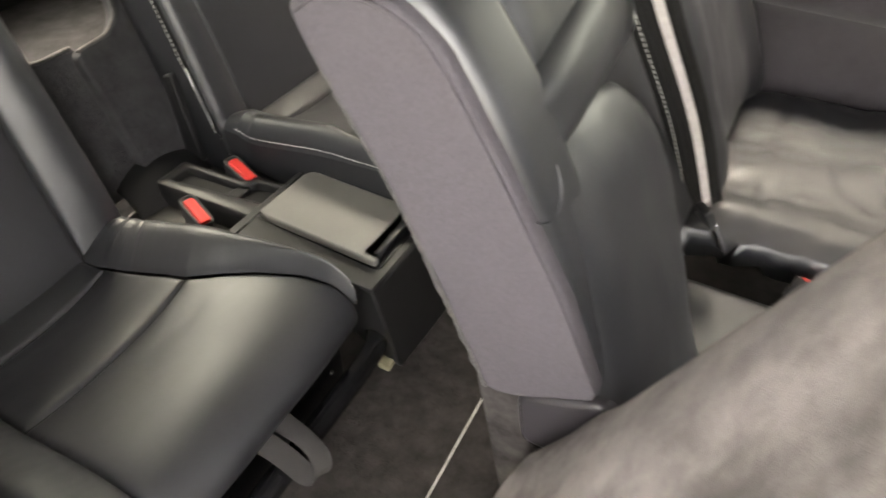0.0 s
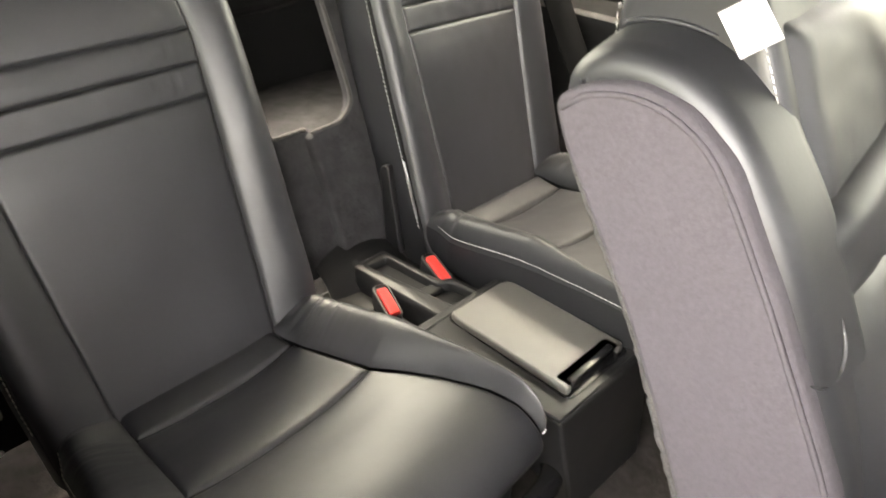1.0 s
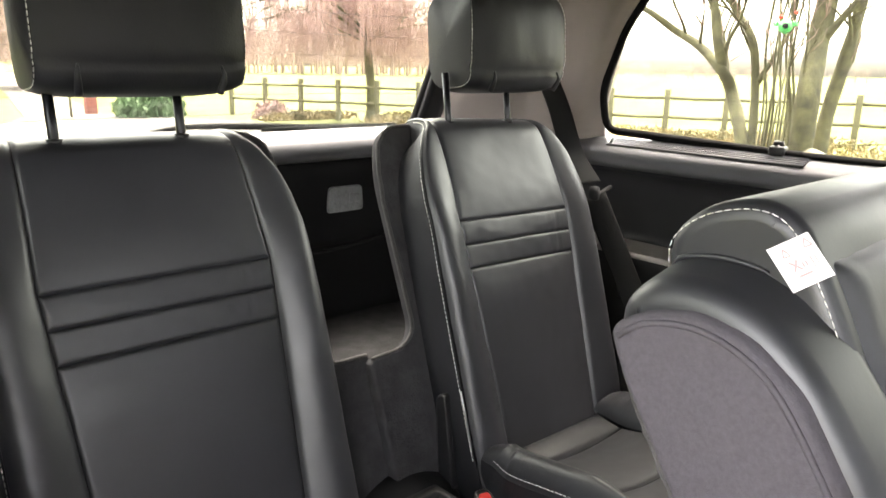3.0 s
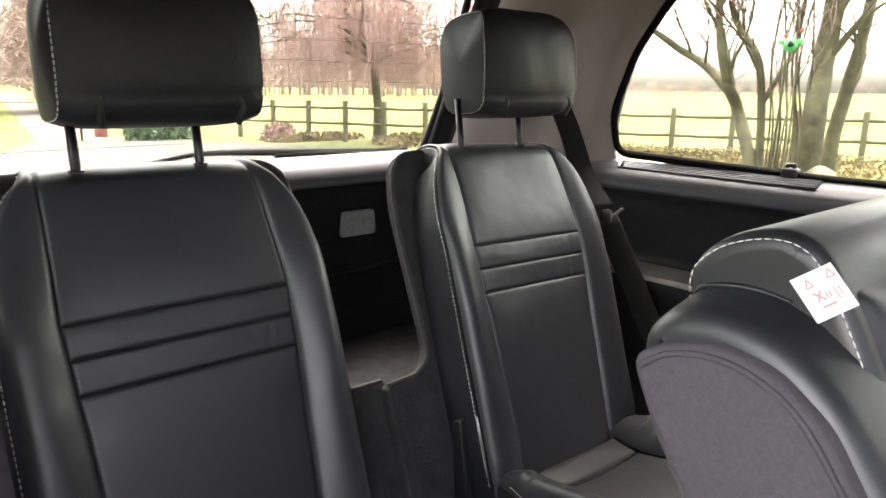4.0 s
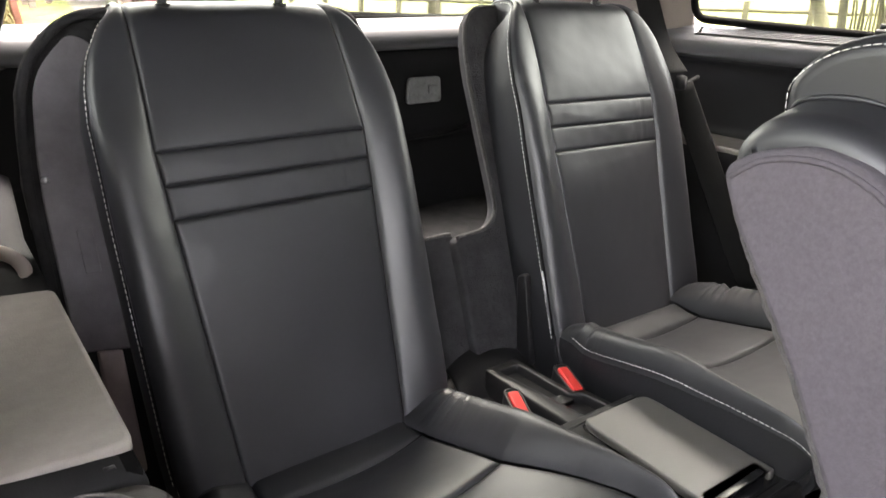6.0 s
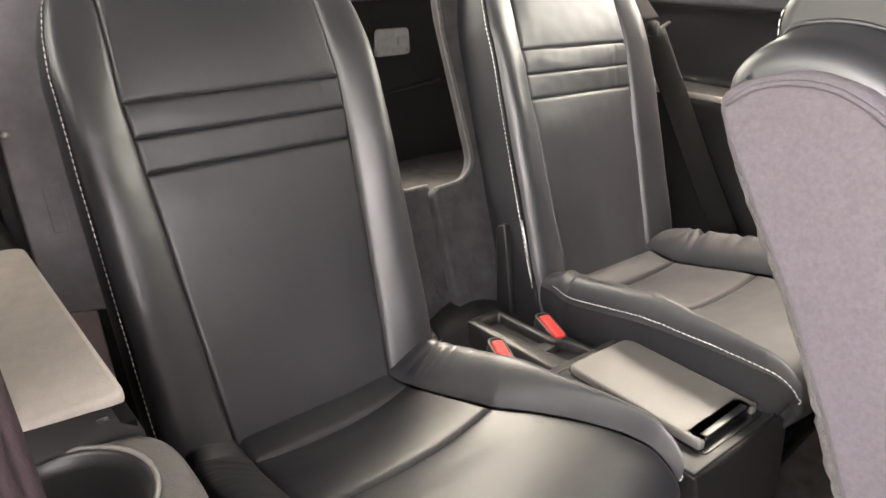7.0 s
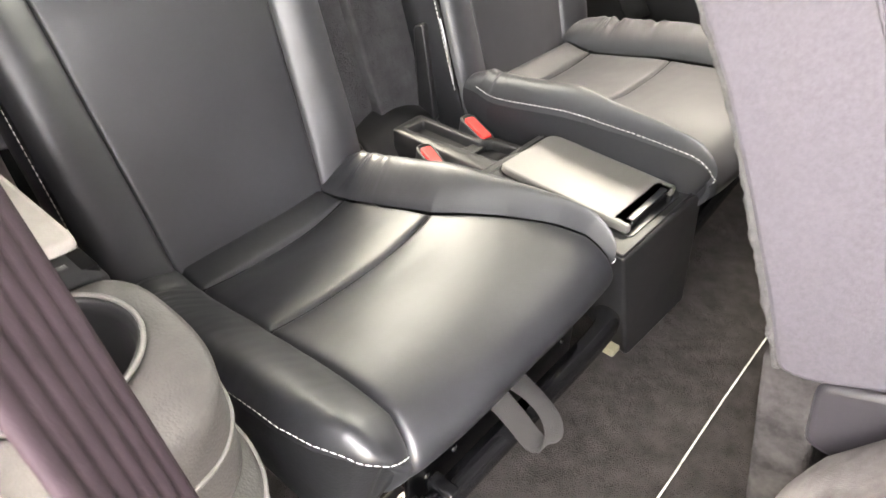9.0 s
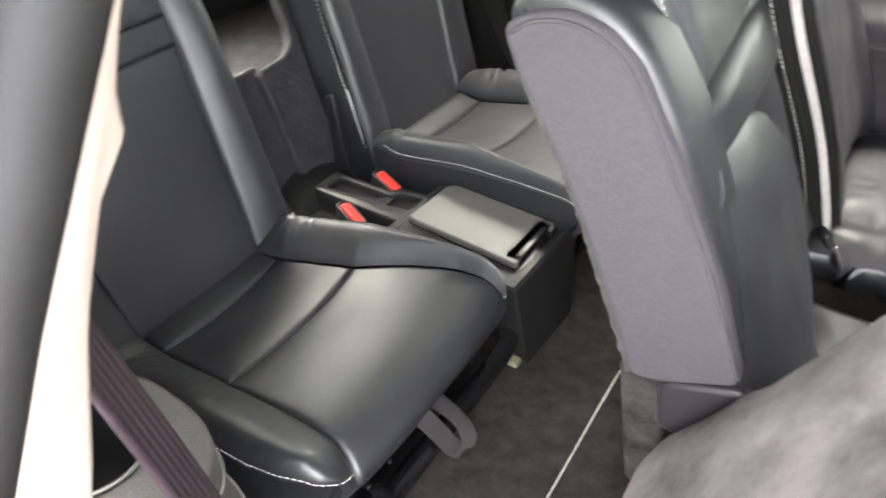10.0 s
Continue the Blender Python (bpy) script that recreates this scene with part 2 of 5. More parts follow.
def surface(f, us, vs, thick=0.0, back=None):
    """A sheet of f(u, v) over the grids us and vs; with thick it gets rims and a back, on the side to which back points."""
    bm = bmesh.new()
    g = [[bm.verts.new(f(u, v)) for v in vs] for u in us]
    nu, nv = len(us), len(vs)
    for i in range(nu - 1):
        for j in range(nv - 1):
            bm.faces.new((g[i][j], g[i + 1][j], g[i + 1][j + 1], g[i][j + 1]))
    if thick:
        bm.normal_update()
        k = -1
        if back is not None:
            total = Vector((0, 0, 0))
            for face in bm.faces:
                total += face.normal
            k = 1 if total.dot(Vector(back)) > 0 else -1
        h = [[bm.verts.new(g[i][j].co + g[i][j].normal * (thick * k)) for j in range(nv)] for i in range(nu)]
        for i in range(nu - 1):
            for j in range(nv - 1):
                bm.faces.new((h[i][j], h[i][j + 1], h[i + 1][j + 1], h[i + 1][j]))
        for i in range(nu - 1):
            for j in (0, nv - 1):
                bm.faces.new((g[i][j], g[i + 1][j], h[i + 1][j], h[i][j]))
        for j in range(nv - 1):
            for i in (0, nu - 1):
                bm.faces.new((g[i][j], g[i][j + 1], h[i][j + 1], h[i][j]))
    return bm


def even(a, b, n):
    return [a + (b - a) * i / n for i in range(n + 1)]


def bunched(a, b, n):
    """n steps from a to b, closer together at both ends."""
    return [a + (b - a) * (0.18 * i / n + 0.82 * (0.5 - 0.5 * math.cos(math.pi * i / n))) for i in range(n + 1)]


def spline(points, n):
    """n + 1 points along a smooth line through points, evenly spread."""
    pts = [Vector(p) for p in points]
    pts = [pts[0] * 2 - pts[1], *pts, pts[-1] * 2 - pts[-2]]
    fine = []
    for i in range(1, len(pts) - 2):
        a, b, c, d = pts[i - 1:i + 3]
        for j in range(24):
            t = j / 24
            fine.append(0.5 * (2 * b + (c - a) * t + (2 * a - 5 * b + 4 * c - d) * t ** 2 + (3 * b - a - 3 * c + d) * t ** 3))
    fine.append(pts[-2])
    run = [0.0]
    for a, b in zip(fine, fine[1:]):
        run.append(run[-1] + (b - a).length)
    out, k = [], 0
    for i in range(n + 1):
        s = run[-1] * i / n
        while k < len(run) - 2 and run[k + 1] < s:
            k += 1
        t = (s - run[k]) / max(1e-9, run[k + 1] - run[k])
        out.append(fine[k].lerp(fine[k + 1], min(1, t)))
    return out


def tube(points, radius, sides=10, bm=None, closed=False):
    """A round bar along points; radius: one or one for each point."""
    bm = bm or bmesh.new()
    pts = [Vector(p) for p in points]
    rings, side = [], None
    n = len(pts)
    for i, p in enumerate(pts):
        if closed:
            d = pts[(i + 1) % n] - pts[i - 1]
        else:
            d = pts[min(i + 1, n - 1)] - pts[max(i - 1, 0)]
        d.normalize()
        if side is None:
            side = d.orthogonal().normalized()
        side = (side - d * side.dot(d)).normalized()
        up = d.cross(side)
        r = radius[i] if isinstance(radius, (list, tuple)) else radius
        rings.append([bm.verts.new(p + side * (r * math.cos(2 * math.pi * k / sides)) + up * (r * math.sin(2 * math.pi * k / sides))) for k in range(sides)])
    for i in range(n if closed else n - 1):
        a, b = rings[i], rings[(i + 1) % n]
        for k in range(sides):
            bm.faces.new((a[k], a[(k + 1) % sides], b[(k + 1) % sides], b[k]))
    if not closed:
        bm.faces.new(rings[0][::-1])
        bm.faces.new(rings[-1])
    return bm


def stitches(points, length=0.0046, gap=0.0022, radius=0.00065, lift=(0, 0, 0)):
    """Short threads one after another along a line."""
    bm = bmesh.new()
    pts = [Vector(p) + Vector(lift) for p in points]
    total = sum((b - a).length for a, b in zip(pts, pts[1:]))
    n = max(2, int(total / (length + gap)))
    dense = spline(pts, n * 4)
    for i in range(n):
        a, c = dense[4 * i], dense[4 * i + 3]
        mid = (a + c) / 2
        tube([a, mid + (mid - (a + c) / 2), c], [radius * 0.6, radius, radius * 0.6], 5, bm)
    return bm


def ribbon(points, across, width, thick):
    """A flat strap along points; across: its width's direction at each point."""
    pts = [Vector(p) for p in points]
    bm = bmesh.new()
    rows = []
    for i, p in enumerate(pts):
        d = (pts[min(i + 1, len(pts) - 1)] - pts[max(i - 1, 0)]).normalized()
        a = Vector(across[i] if isinstance(across[0], (list, tuple, Vector)) else across)
        a = (a - d * a.dot(d)).normalized()
        n = d.cross(a)
        rows.append([bm.verts.new(p + a * (width * u) + n * (thick * w)) for u, w in ((-0.5, -0.2), (-0.46, 0.5), (0.46, 0.5), (0.5, -0.2), (0.46, -0.5), (-0.46, -0.5))])
    for r, s in zip(rows, rows[1:]):
        for k in range(6):
            bm.faces.new((r[k], r[(k + 1) % 6], s[(k + 1) % 6], s[k]))
    bm.faces.new(rows[0][::-1])
    bm.faces.new(rows[-1])
    return bm


def woven_strap(points, across, width, thick, ridges=6):
    """A strap with rounded ridges along it."""
    pts = [Vector(p) for p in points]
    bm = bmesh.new()
    rows = []
    n = ridges * 6
    for i, p in enumerate(pts):
        d = (pts[min(i + 1, len(pts) - 1)] - pts[max(i - 1, 0)]).normalized()
        a = Vector(across)
        a = (a - d * a.dot(d)).normalized()
        out = d.cross(a)
        ring = []
        for side in (1, -1):
            for j in range(n + 1):
                u = side * (j / n - 0.5)
                ring.append(bm.verts.new(p + a * (width * u) + out * (side * thick * (0.30 + 0.45 * abs(math.sin(math.pi * ridges * (u + 0.5))) ** 0.7))))
        rows.append(ring)
    for r, s in zip(rows, rows[1:]):
        for k in range(len(r)):
            bm.faces.new((r[k], r[(k + 1) % len(r)], s[(k + 1) % len(r)], s[k]))
    bm.faces.new(rows[0][::-1])
    bm.faces.new(rows[-1])
    return bm


def lathe(profile, n=28, m=None):
    """Turned shape: profile of (radius, height)."""
    bm = bmesh.new()
    rings = []
    for r, h in profile:
        rings.append([bm.verts.new((r * math.cos(2 * math.pi * k / n), r * math.sin(2 * math.pi * k / n), h)) for k in range(n)])
    for a, b in zip(rings, rings[1:]):
        for k in range(n):
            bm.faces.new((a[k], a[(k + 1) % n], b[(k + 1) % n], b[k]))
    bm.faces.new(rings[0][::-1])
    bm.faces.new(rings[-1])
    if m is not None:
        bmesh.ops.transform(bm, matrix=m, verts=bm.verts)
    return bm


def lerp_table(x, table):
    return float(np.interp(x, [a for a, _ in table], [b for _, b in table]))


# ---- the car's shell ----
def car_shell():
    # footwell and boot floors
    bm = box((-0.70, -1.40, -0.06), (0.70, 1.0, 0.0))
    structure("floor", bm, FLOOR_CARPET, "dark grey carpet on the car's footwell floor", "floor")
    bm = box((-0.55, 0.56, 0.15), (0.55, 1.0, 0.205), 0.01)
    structure("boot_floor", bm, BOOT_CARPET, "dark grey carpeted boot floor behind the seats", "floor")
    # headliner
    def roof(u, v):
        return (0.70 * u, v, 1.06 - 0.09 * u ** 4 - 0.10 * max(0, (v - 0.1) / 0.75) ** 2 - 0.02 * max(0, -v - 0.9))
    structure("ceiling", surface(roof, even(-1, 1, 24), even(-1.5, 0.83, 24), 0.03, (0, 0, 1)), HEADLINER, "dark grey cloth headliner under the car roof", "ceiling", True)
    # unseen bulkhead far in front, added to hold back light from there
    structure("wall_front", box((-0.70, -1.48, -0.06), (0.70, -1.40, 0.935), 0.02), PLASTIC_SOFT, "unseen dark partition added to block light from the front", "wall")
    # unseen side panels, added to keep light out ahead of the rear doors
    structure("wall_front_right", box((-0.76, -1.40, -0.30), (-0.70, -0.92, 1.0), 0.02), PAINT, "unseen dark panel added to block light ahead of the open door", "car body")
    structure("wall_front_left", box((0.70, -1.40, -0.30), (0.76, -0.92, 1.0), 0.02), PAINT, "unseen dark panel added to block light beyond the pillar", "car body")
    for sx, side in ((-1, "right"), (1, "left")):
        # D-pillar between quarter window and rear window
        win = spline([(0.645, 0.615, 0.600), (0.645, 0.622, 0.66), (0.64, 0.60, 0.75), (0.63, 0.563, 0.83), (0.615, 0.49, 0.91), (0.585, 0.40, 0.985), (0.565, 0.30, 1.03)], 24)
        rear = spline([(0.462, 0.985, 0.580), (0.462, 0.965, 0.66), (0.468, 0.935, 0.74), (0.47, 0.90, 0.82), (0.465, 0.868, 0.89), (0.455, 0.84, 0.95), (0.44, 0.80, 1.0)], 24)
        if sx < 0:
            rear = spline([(0.540, 0.945, 0.580), (0.510, 0.903, 0.66), (0.480, 0.863, 0.74), (0.450, 0.822, 0.82), (0.424, 0.786, 0.89), (0.400, 0.755, 0.95), (0.380, 0.73, 1.0)], 24)
        def pillar(u, v, win=win, rear=rear):
            i = min(23, int(v * 24))
            t = v * 24 - i
            a, b = win[i].lerp(win[i + 1], t), rear[i].lerp(rear[i + 1], t)
            p = a.lerp(b, u)
            bulge = math.sin(math.pi * u)
            p += Vector((0.055, 0.05, 0)) * bulge
            p += Vector((-0.02, -0.012, 0)) * (math.exp(-((u - 0.12) / 0.07) ** 2) - 0.6 * math.exp(-((u - 0.42) / 0.05) ** 2))
            return (sx * p.x, p.y, p.z)
        structure("pillar_rear_" + side, surface(pillar, bunched(0, 1, 26), even(0, 1, 28), 0.012, (sx, 0.5, 0)), PILLAR, "warm grey plastic trim on the rear roof pillar", "pillar trim", True)
        # side trim: ledge under the window, recess, armrest
        prof = [(0.6455, 0.6105), (0.636, 0.604), (0.612, 0.596), (0.600, 0.586), (0.596, 0.570), (0.606, 0.552), (0.625, 0.540), (0.640, 0.50), (0.642, 0.42), (0.630, 0.408), (0.585, 0.404),
                (0.557, 0.402), (0.549, 0.394), (0.549, 0.375), (0.556, 0.345), (0.553, 0.22), (0.545, 0.05), (0.545, -0.02)]
        line = spline([(a, 0, b) for a, b in prof], 60)
        def trim(u, v, line=line):
            p = line[min(60, int(round(u * 60)))]
            x, z = p.x, p.z
            back = max(0.0, (v - 0.66) / 0.3)
            x += -0.10 * back ** 2 if z > 0.5 else -0.02 * back
            return (sx * x, v, z)
        structure("window_ledge_" + side, surface(trim, even(0, 7 / 60, 7), [*even(0.13 if sx < 0 else -0.115, 0.66, 16), *even(0.70, 0.99, 8)], 0.01, (sx, 0, 0)), LEDGE, "smooth dark ledge under the side window", "ledge", True)
        structure("wall_" + side, surface(trim, even(7 / 60, 1, 53), [*even(0.13 if sx < 0 else -0.115, 0.66, 16), *even(0.70, 0.99, 8)], 0.01, (sx, 0, 0)), PLASTIC_SOFT if sx < 0 else PLASTIC, "dark moulded trim panel along the boot side", "wall trim", True)
        outer = box((min(sx * 0.68, sx * 0.72), -0.12, -0.3), (max(sx * 0.68, sx * 0.72), 1.02, 0.585))
        structure("body_side_" + side, outer, PAINT, "dark painted outer side panel of the car", "car body")
        # quarter window: glass and seal
        wline = [(0.612, 0.622), (0.622, 0.70), (0.567, 0.817), (0.495, 0.905), (0.42, 0.965), (0.10, 0.985), (0.02, 0.94), (-0.04, 0.64), (0.02, 0.607), (0.20, 0.607)]
        ring = rounded(wline, 0.028, 5)
        def lay(a, b, c):
            return (sx * (0.648 + c - max(0, b - 0.6) * 0.12), a, b)
        g = prism(ring, lay, 0.004)
        win_ob = thing("window_" + side, "side window with dark seal and privacy glass", "window", kind="structure")
        gl = part("pane", g, GLASS, win_ob, "tinted glass pane", False)
        gl.visible_shadow = False
        part("window_seal", tube([lay(a, b, -0.003) for a, b in ring], 0.0078, 8, closed=True), GAP, win_ob, "black rubber window seal")
    # front part of the far side: door, its window and pillar
    d = thing("door_1", "closed rear door with grey door card and window", "car door", kind="structure")
    prof = [(0.70, 0.60), (0.665, 0.585), (0.655, 0.55), (0.662, 0.50), (0.668, 0.42), (0.64, 0.40), (0.60, 0.385), (0.592, 0.36), (0.61, 0.33), (0.65, 0.315), (0.665, 0.25), (0.668, 0.05), (0.68, -0.04)]
    line = spline([(a, 0, b) for a, b in prof], 40)
    part("door_card", surface(lambda u, v: (line[int(round(u * 40))].x + 0.01 * math.sin(v * 3), v, line[int(round(u * 40))].z), even(0, 1, 40), even(-1.3, -0.12, 16), 0.02, (1, 0, 0)), DOOR_CLOTH, d, "dark purple-grey cloth door card")
    part("door_sill", box((0.655, -1.3, 0.556), (0.70, -0.12, 0.60), 0.01), PLASTIC, d, "black upper sill")
    gl = part("pane", box((0.672, -1.25, 0.60), (0.676, -0.16, 1.0)), GLASS, d, "tinted glass pane", False)
    gl.visible_shadow = False
    structure("pillar_middle_left", box((0.60, -0.14, 0.58), (0.665, -0.02, 1.04), 0.015), PILLAR, "warm grey trim on the middle roof pillar", "pillar trim")


car_shell()


def rear_window():
    """Tailgate: inner panel, belt trim, lamp, glass with seal and heating wires, wiper outside."""
    g = thing("tailgate", "closed tailgate with black inner panel and window", "tailgate", kind="structure")
    def inner(u, v):
        # v: height, a shallow recess in the middle
        dent = 0.012 * (1 / (1 + math.exp((abs(u) - 0.40) * 90))) * (1 / (1 + math.exp((v - 0.535) * 120)))
        step = 0.02 / (1 + math.exp((v - 0.372) * 300))
        return (u, 0.955 + dent + step + 0.01 * u * u, v)
    part("inner_panel", surface(inner, even(-0.56, 0.56, 50), even(0.17, 0.585, 60), 0.02, (0, 1, 0)), PLASTIC_SOFT, g, "black moulded inner panel")
    prof = [(0.965, 0.575), (0.945, 0.568), (0.930, 0.556), (0.918, 0.566), (0.916, 0.585), (0.925, 0.600), (0.945, 0.608), (0.985, 0.612)]
    line = spline([(0, a, b) for a, b in prof], 26)
    part("belt_trim", surface(lambda u, v: (v, line[int(round(u * 26))].y + 0.02 * (v / 0.56) ** 2 - 0.0, line[int(round(u * 26))].z), even(0, 1, 26), even(-0.58, 0.58, 30), 0.012, (0, 1, 0)), LEDGE, g, "soft dark ledge under the window")
    lamp = part("lamp", prism(rounded([(0.193, 0.443), (0.282, 0.443), (0.279, 0.496), (0.198, 0.497)], 0.010, 4), lambda a, b, c: (a, 0.9665 - c, b), 0.008, 0.003), LAMP_LENS, g, "small clear boot lamp lens")
    part("lamp_switch", box((0.246, 0.9545, 0.462), (0.268, 0.959, 0.480), 0.002), LAMP_LENS, lamp)
    part("panel_fold", tube(spline([(0.10, 0.958, 0.369), (0.20, 0.957, 0.366), (0.30, 0.957, 0.374), (0.36, 0.957, 0.385)], 16), 0.004, 6), RUBBER, g, "dark panel joint")
    ring = rounded([(-0.520, -0.034), (0.408, -0.024), (0.412, 0.14), (0.392, 0.42), (-0.380, 0.42), (-0.464, 0.16)], [0.03, 0.05, 0.02, 0.06, 0.06, 0.02], 6)
    def lay(a, b, c):
        return (a, 0.998 - 0.455 * b - c - 0.05 * (a / 0.46) ** 2, 0.612 + 0.89 * b)
    gl = part("pane", surface(lambda u, v: lay(u, v, -0.006), even(-0.53, 0.47, 12), even(-0.045, 0.43, 6), 0.004), GLASS, g, "tinted heated glass pane", False)
    gl.visible_shadow = False
    part("window_seal", tube([lay(a, b, 0.0) for a, b in ring], 0.008, 8, closed=True), RUBBER, g, "black rubber window seal")
    for i in range(9):
        b = 0.04 + 0.041 * i
        part("heating_wire", tube([lay(a, b, -0.003) for a in even(-0.51 + 0.33 * b, 0.40, 10)], 0.00045, 4), RUBBER, g)
    for sx in (-1, 1):
        part("window_frame", surface(lambda u, v: (0.408 - 0.03 * max(0, v - 0.2) + 0.07 * u if sx > 0 else -(0.518 - 0.335 * v) - 0.06 * u, lay(0.46, v, 0.012 * (1 - u))[1], 0.612 + 0.89 * v), even(0, 1, 4), even(-0.03, 0.44, 14), 0.01, (0, 1, 0)), PLASTIC if sx > 0 else PILLAR, g, "window surround")
    w = thing("wiper", "black rear wiper arm resting on the window", "wiper")
    arm = spline([(-0.50, 1.05, 0.595), (-0.345, 1.045, 0.602), (-0.185, 1.04, 0.606), (-0.078, 1.04, 0.621), (0.0, 1.04, 0.622), (0.076, 1.04, 0.619), (0.20, 1.038, 0.615), (0.40, 1.035, 0.611)], 40)
    part("arm", tube(arm, [0.003 + 0.0035 * math.exp(-((i - 27) / 9) ** 2) for i in range(41)], 8), GAP, w)
    part("blade", box((0.09, 1.026, 0.604), (0.42, 1.036, 0.616), 0.003), GAP, w)


rear_window()


def vent(sx):
    v = thing("vent_grille", "black slotted air vent under the side window", "vent", "side vents")
    def lay(y, k, lift=0.0):
        return (sx * (0.640 - 0.030 * k), y, 0.6065 - 0.0105 * k + lift)
    part("frame", tube([lay(0.205, -0.05), lay(0.205, 1.05), lay(0.585, 0.9), lay(0.595, 0.0)], 0.002, 6, closed=True), PLASTIC, v)
    for i in range(5):
        k = 0.06 + 0.22 * i
        part("slat", tube([lay(0.207, k, 0.0002), lay(0.40, k * 0.97, 0.0005), lay(0.588 - 0.012 * k, k * 0.85, 0.0002)], 0.0016, 8), LEDGE, v)
    # black sheet paints the shade between the slats
    part("backing", surface(lambda a, b: lay(a, b, -0.0005), even(0.205, 0.588, 4), even(0, 1, 3), 0.002), GAP, v)
    c = thing("blind_hook", "small black hook clip below the side window", "clip", "blind hooks")
    part("base", box((sx * 0.640 - 0.010, 0.248, 0.606), (sx * 0.640 + 0.010, 0.274, 0.622), 0.004), PLASTIC, c)
    part("hook", tube([(sx * 0.640, 0.255, 0.618), (sx * 0.640, 0.256, 0.627), (sx * 0.640, 0.266, 0.627), (sx * 0.640, 0.267, 0.618)], 0.0045, 8), PLASTIC, c)


vent(1)
vent(-1)


# ---- third row seats ----
BACK = spline([(0, 0.372, 0.105), (0, 0.395, 0.172), (0, 0.440, 0.304), (0, 0.484, 0.435), (0, 0.508, 0.505), (0, 0.541, 0.575), (0, 0.567, 0.622), (0, 0.587, 0.6455), (0, 0.612, 0.653), (0, 0.645, 0.649), (0, 0.672, 0.632)], 200)


def back_at(v):
    """Point and outward normal on the middle of the backrest, v from 0 to 1."""
    s = max(0, min(199.999, v * 200))
    i = int(s)
    p = BACK[i].lerp(BACK[i + 1], s - i)
    d = (BACK[min(200, i + 2)] - BACK[max(0, i - 1)]).normalized()
    return p, Vector((0, -d.z, d.y))


def v_of(z):
    return next(i for i, p in enumerate(BACK) if p.z >= z) / 200


SEAMS = [v_of(z) for z in (0.437, 0.4705, 0.506)]
V_CREST = v_of(0.648)
PANEL_W = [(0.0, 0.104), (v_of(0.172), 0.108), (SEAMS[0], 0.124), (SEAMS[2], 0.128), (V_CREST - 0.02, 0.121), (V_CREST + 0.03, 0.117), (1.0, 0.110)]
OUTER_W = [(0.0, 0.176), (v_of(0.2), 0.181), (v_of(0.45), 0.184), (v_of(0.54), 0.183), (v_of(0.575), 0.178), (v_of(0.60), 0.170), (v_of(0.62), 0.160), (v_of(0.635), 0.149), (v_of(0.645), 0.138), (V_CREST + 0.02, 0.130), (1.0, 0.124)]


def dip(d, depth=0.0034, r=0.0020):
    return -depth * math.exp(-(max(0, d) / r) ** 1.3)


def wrinkle(p, k=1.0):
    return 0.0016 * k * noise.noise(Vector(p) * 14) + 0.0007 * k * noise.noise(Vector(p) * 45)


def back_panel_mesh(v0, v1, puff, nv):
    def f(u, v):
        w = lerp_table(v, PANEL_W)
        p, n = back_at(v)
        length = 0.78
        edge = min((1 - abs(u)) * w, (v - v0) * length, (v1 - v) * length)
        h = dip(edge) + puff * (1 - u ** 4) * max(0.0, math.sin(math.pi * (v - v0) / (v1 - v0))) ** 0.5 + wrinkle((u * w, v, v0), 0.55 if v1 - v0 > 0.1 else 1.2)
        if v1 - v0 > 0.1:
            # the leather sags a little over its foam
            h += 0.0034 * noise.noise(Vector((u * w * 7, v * 7.5, 4 + v0))) * min(1, edge / 0.03)
        # soft creases towards the seat's middle
        if v1 - v0 < 0.1:
            h -= 0.0012 * math.exp(-((u - 0.72 - 0.4 * (v - v0)) / 0.018) ** 2) + 0.0009 * math.exp(-((u - 0.60 + 1.2 * (v - v0)) / 0.014) ** 2)
        return Vector((u * w, p.y, p.z)) + n * h
    return surface(f, bunched(-1, 1, 60), bunched(v0, v1, nv))


def bolster_point(sx, u, v):
    a, b = lerp_table(v, PANEL_W), lerp_table(v, OUTER_W)
    p, n = back_at(v)
    top = max(0, min(1, (V_CREST - 0.01 - v) / 0.36))
    bottom = min(1, 0.25 + v / 0.22)
    crest = (0.001 + 0.0155 * top) * bottom
    h = crest * max(0.0, math.sin(math.pi * min(1, u * 0.93 + 0.02))) ** 0.95 + 0.004 * u
    h += dip(u * (b - a)) + dip((1 - u) * (b - a), 0.004, 0.004)
    x = a + (b - a) * (u + 0.10 * math.sin(math.pi * u))
    h += wrinkle((sx * x, v, 3), 0.7) + 0.0009 * noise.noise(Vector((x * 30 + v * 40, v * 70, sx))) * math.exp(-((v - 0.12) / 0.12) ** 2)
    return Vector((sx * x, p.y, p.z)) + n * h


def bolster_mesh(sx):
    return surface(lambda u, v: bolster_point(sx, u, v), bunched(0, 1, 26), even(0, 1, 90))


def gusset_mesh(sx):
    def f(u, v):
        b = lerp_table(v, OUTER_W)
        p, n = back_at(v)
        x = b - 0.004 * u + 0.006 * math.sin(math.pi * u)
        return Vector((sx * x, p.y, p.z)) + n * (0.002 - 0.078 * u + dip(u * 0.08, 0.004, 0.004))
    return surface(f, bunched(0, 1, 10), even(0, 1, 70))


def stitch_line_back(sx):
    out = []
    for v in even(0.11, 0.93, 60):
        p, n = back_at(v)
        out.append(Vector((sx * (lerp_table(v, OUTER_W) + 0.0020), p.y, p.z)) + n * -0.0045)
    return out


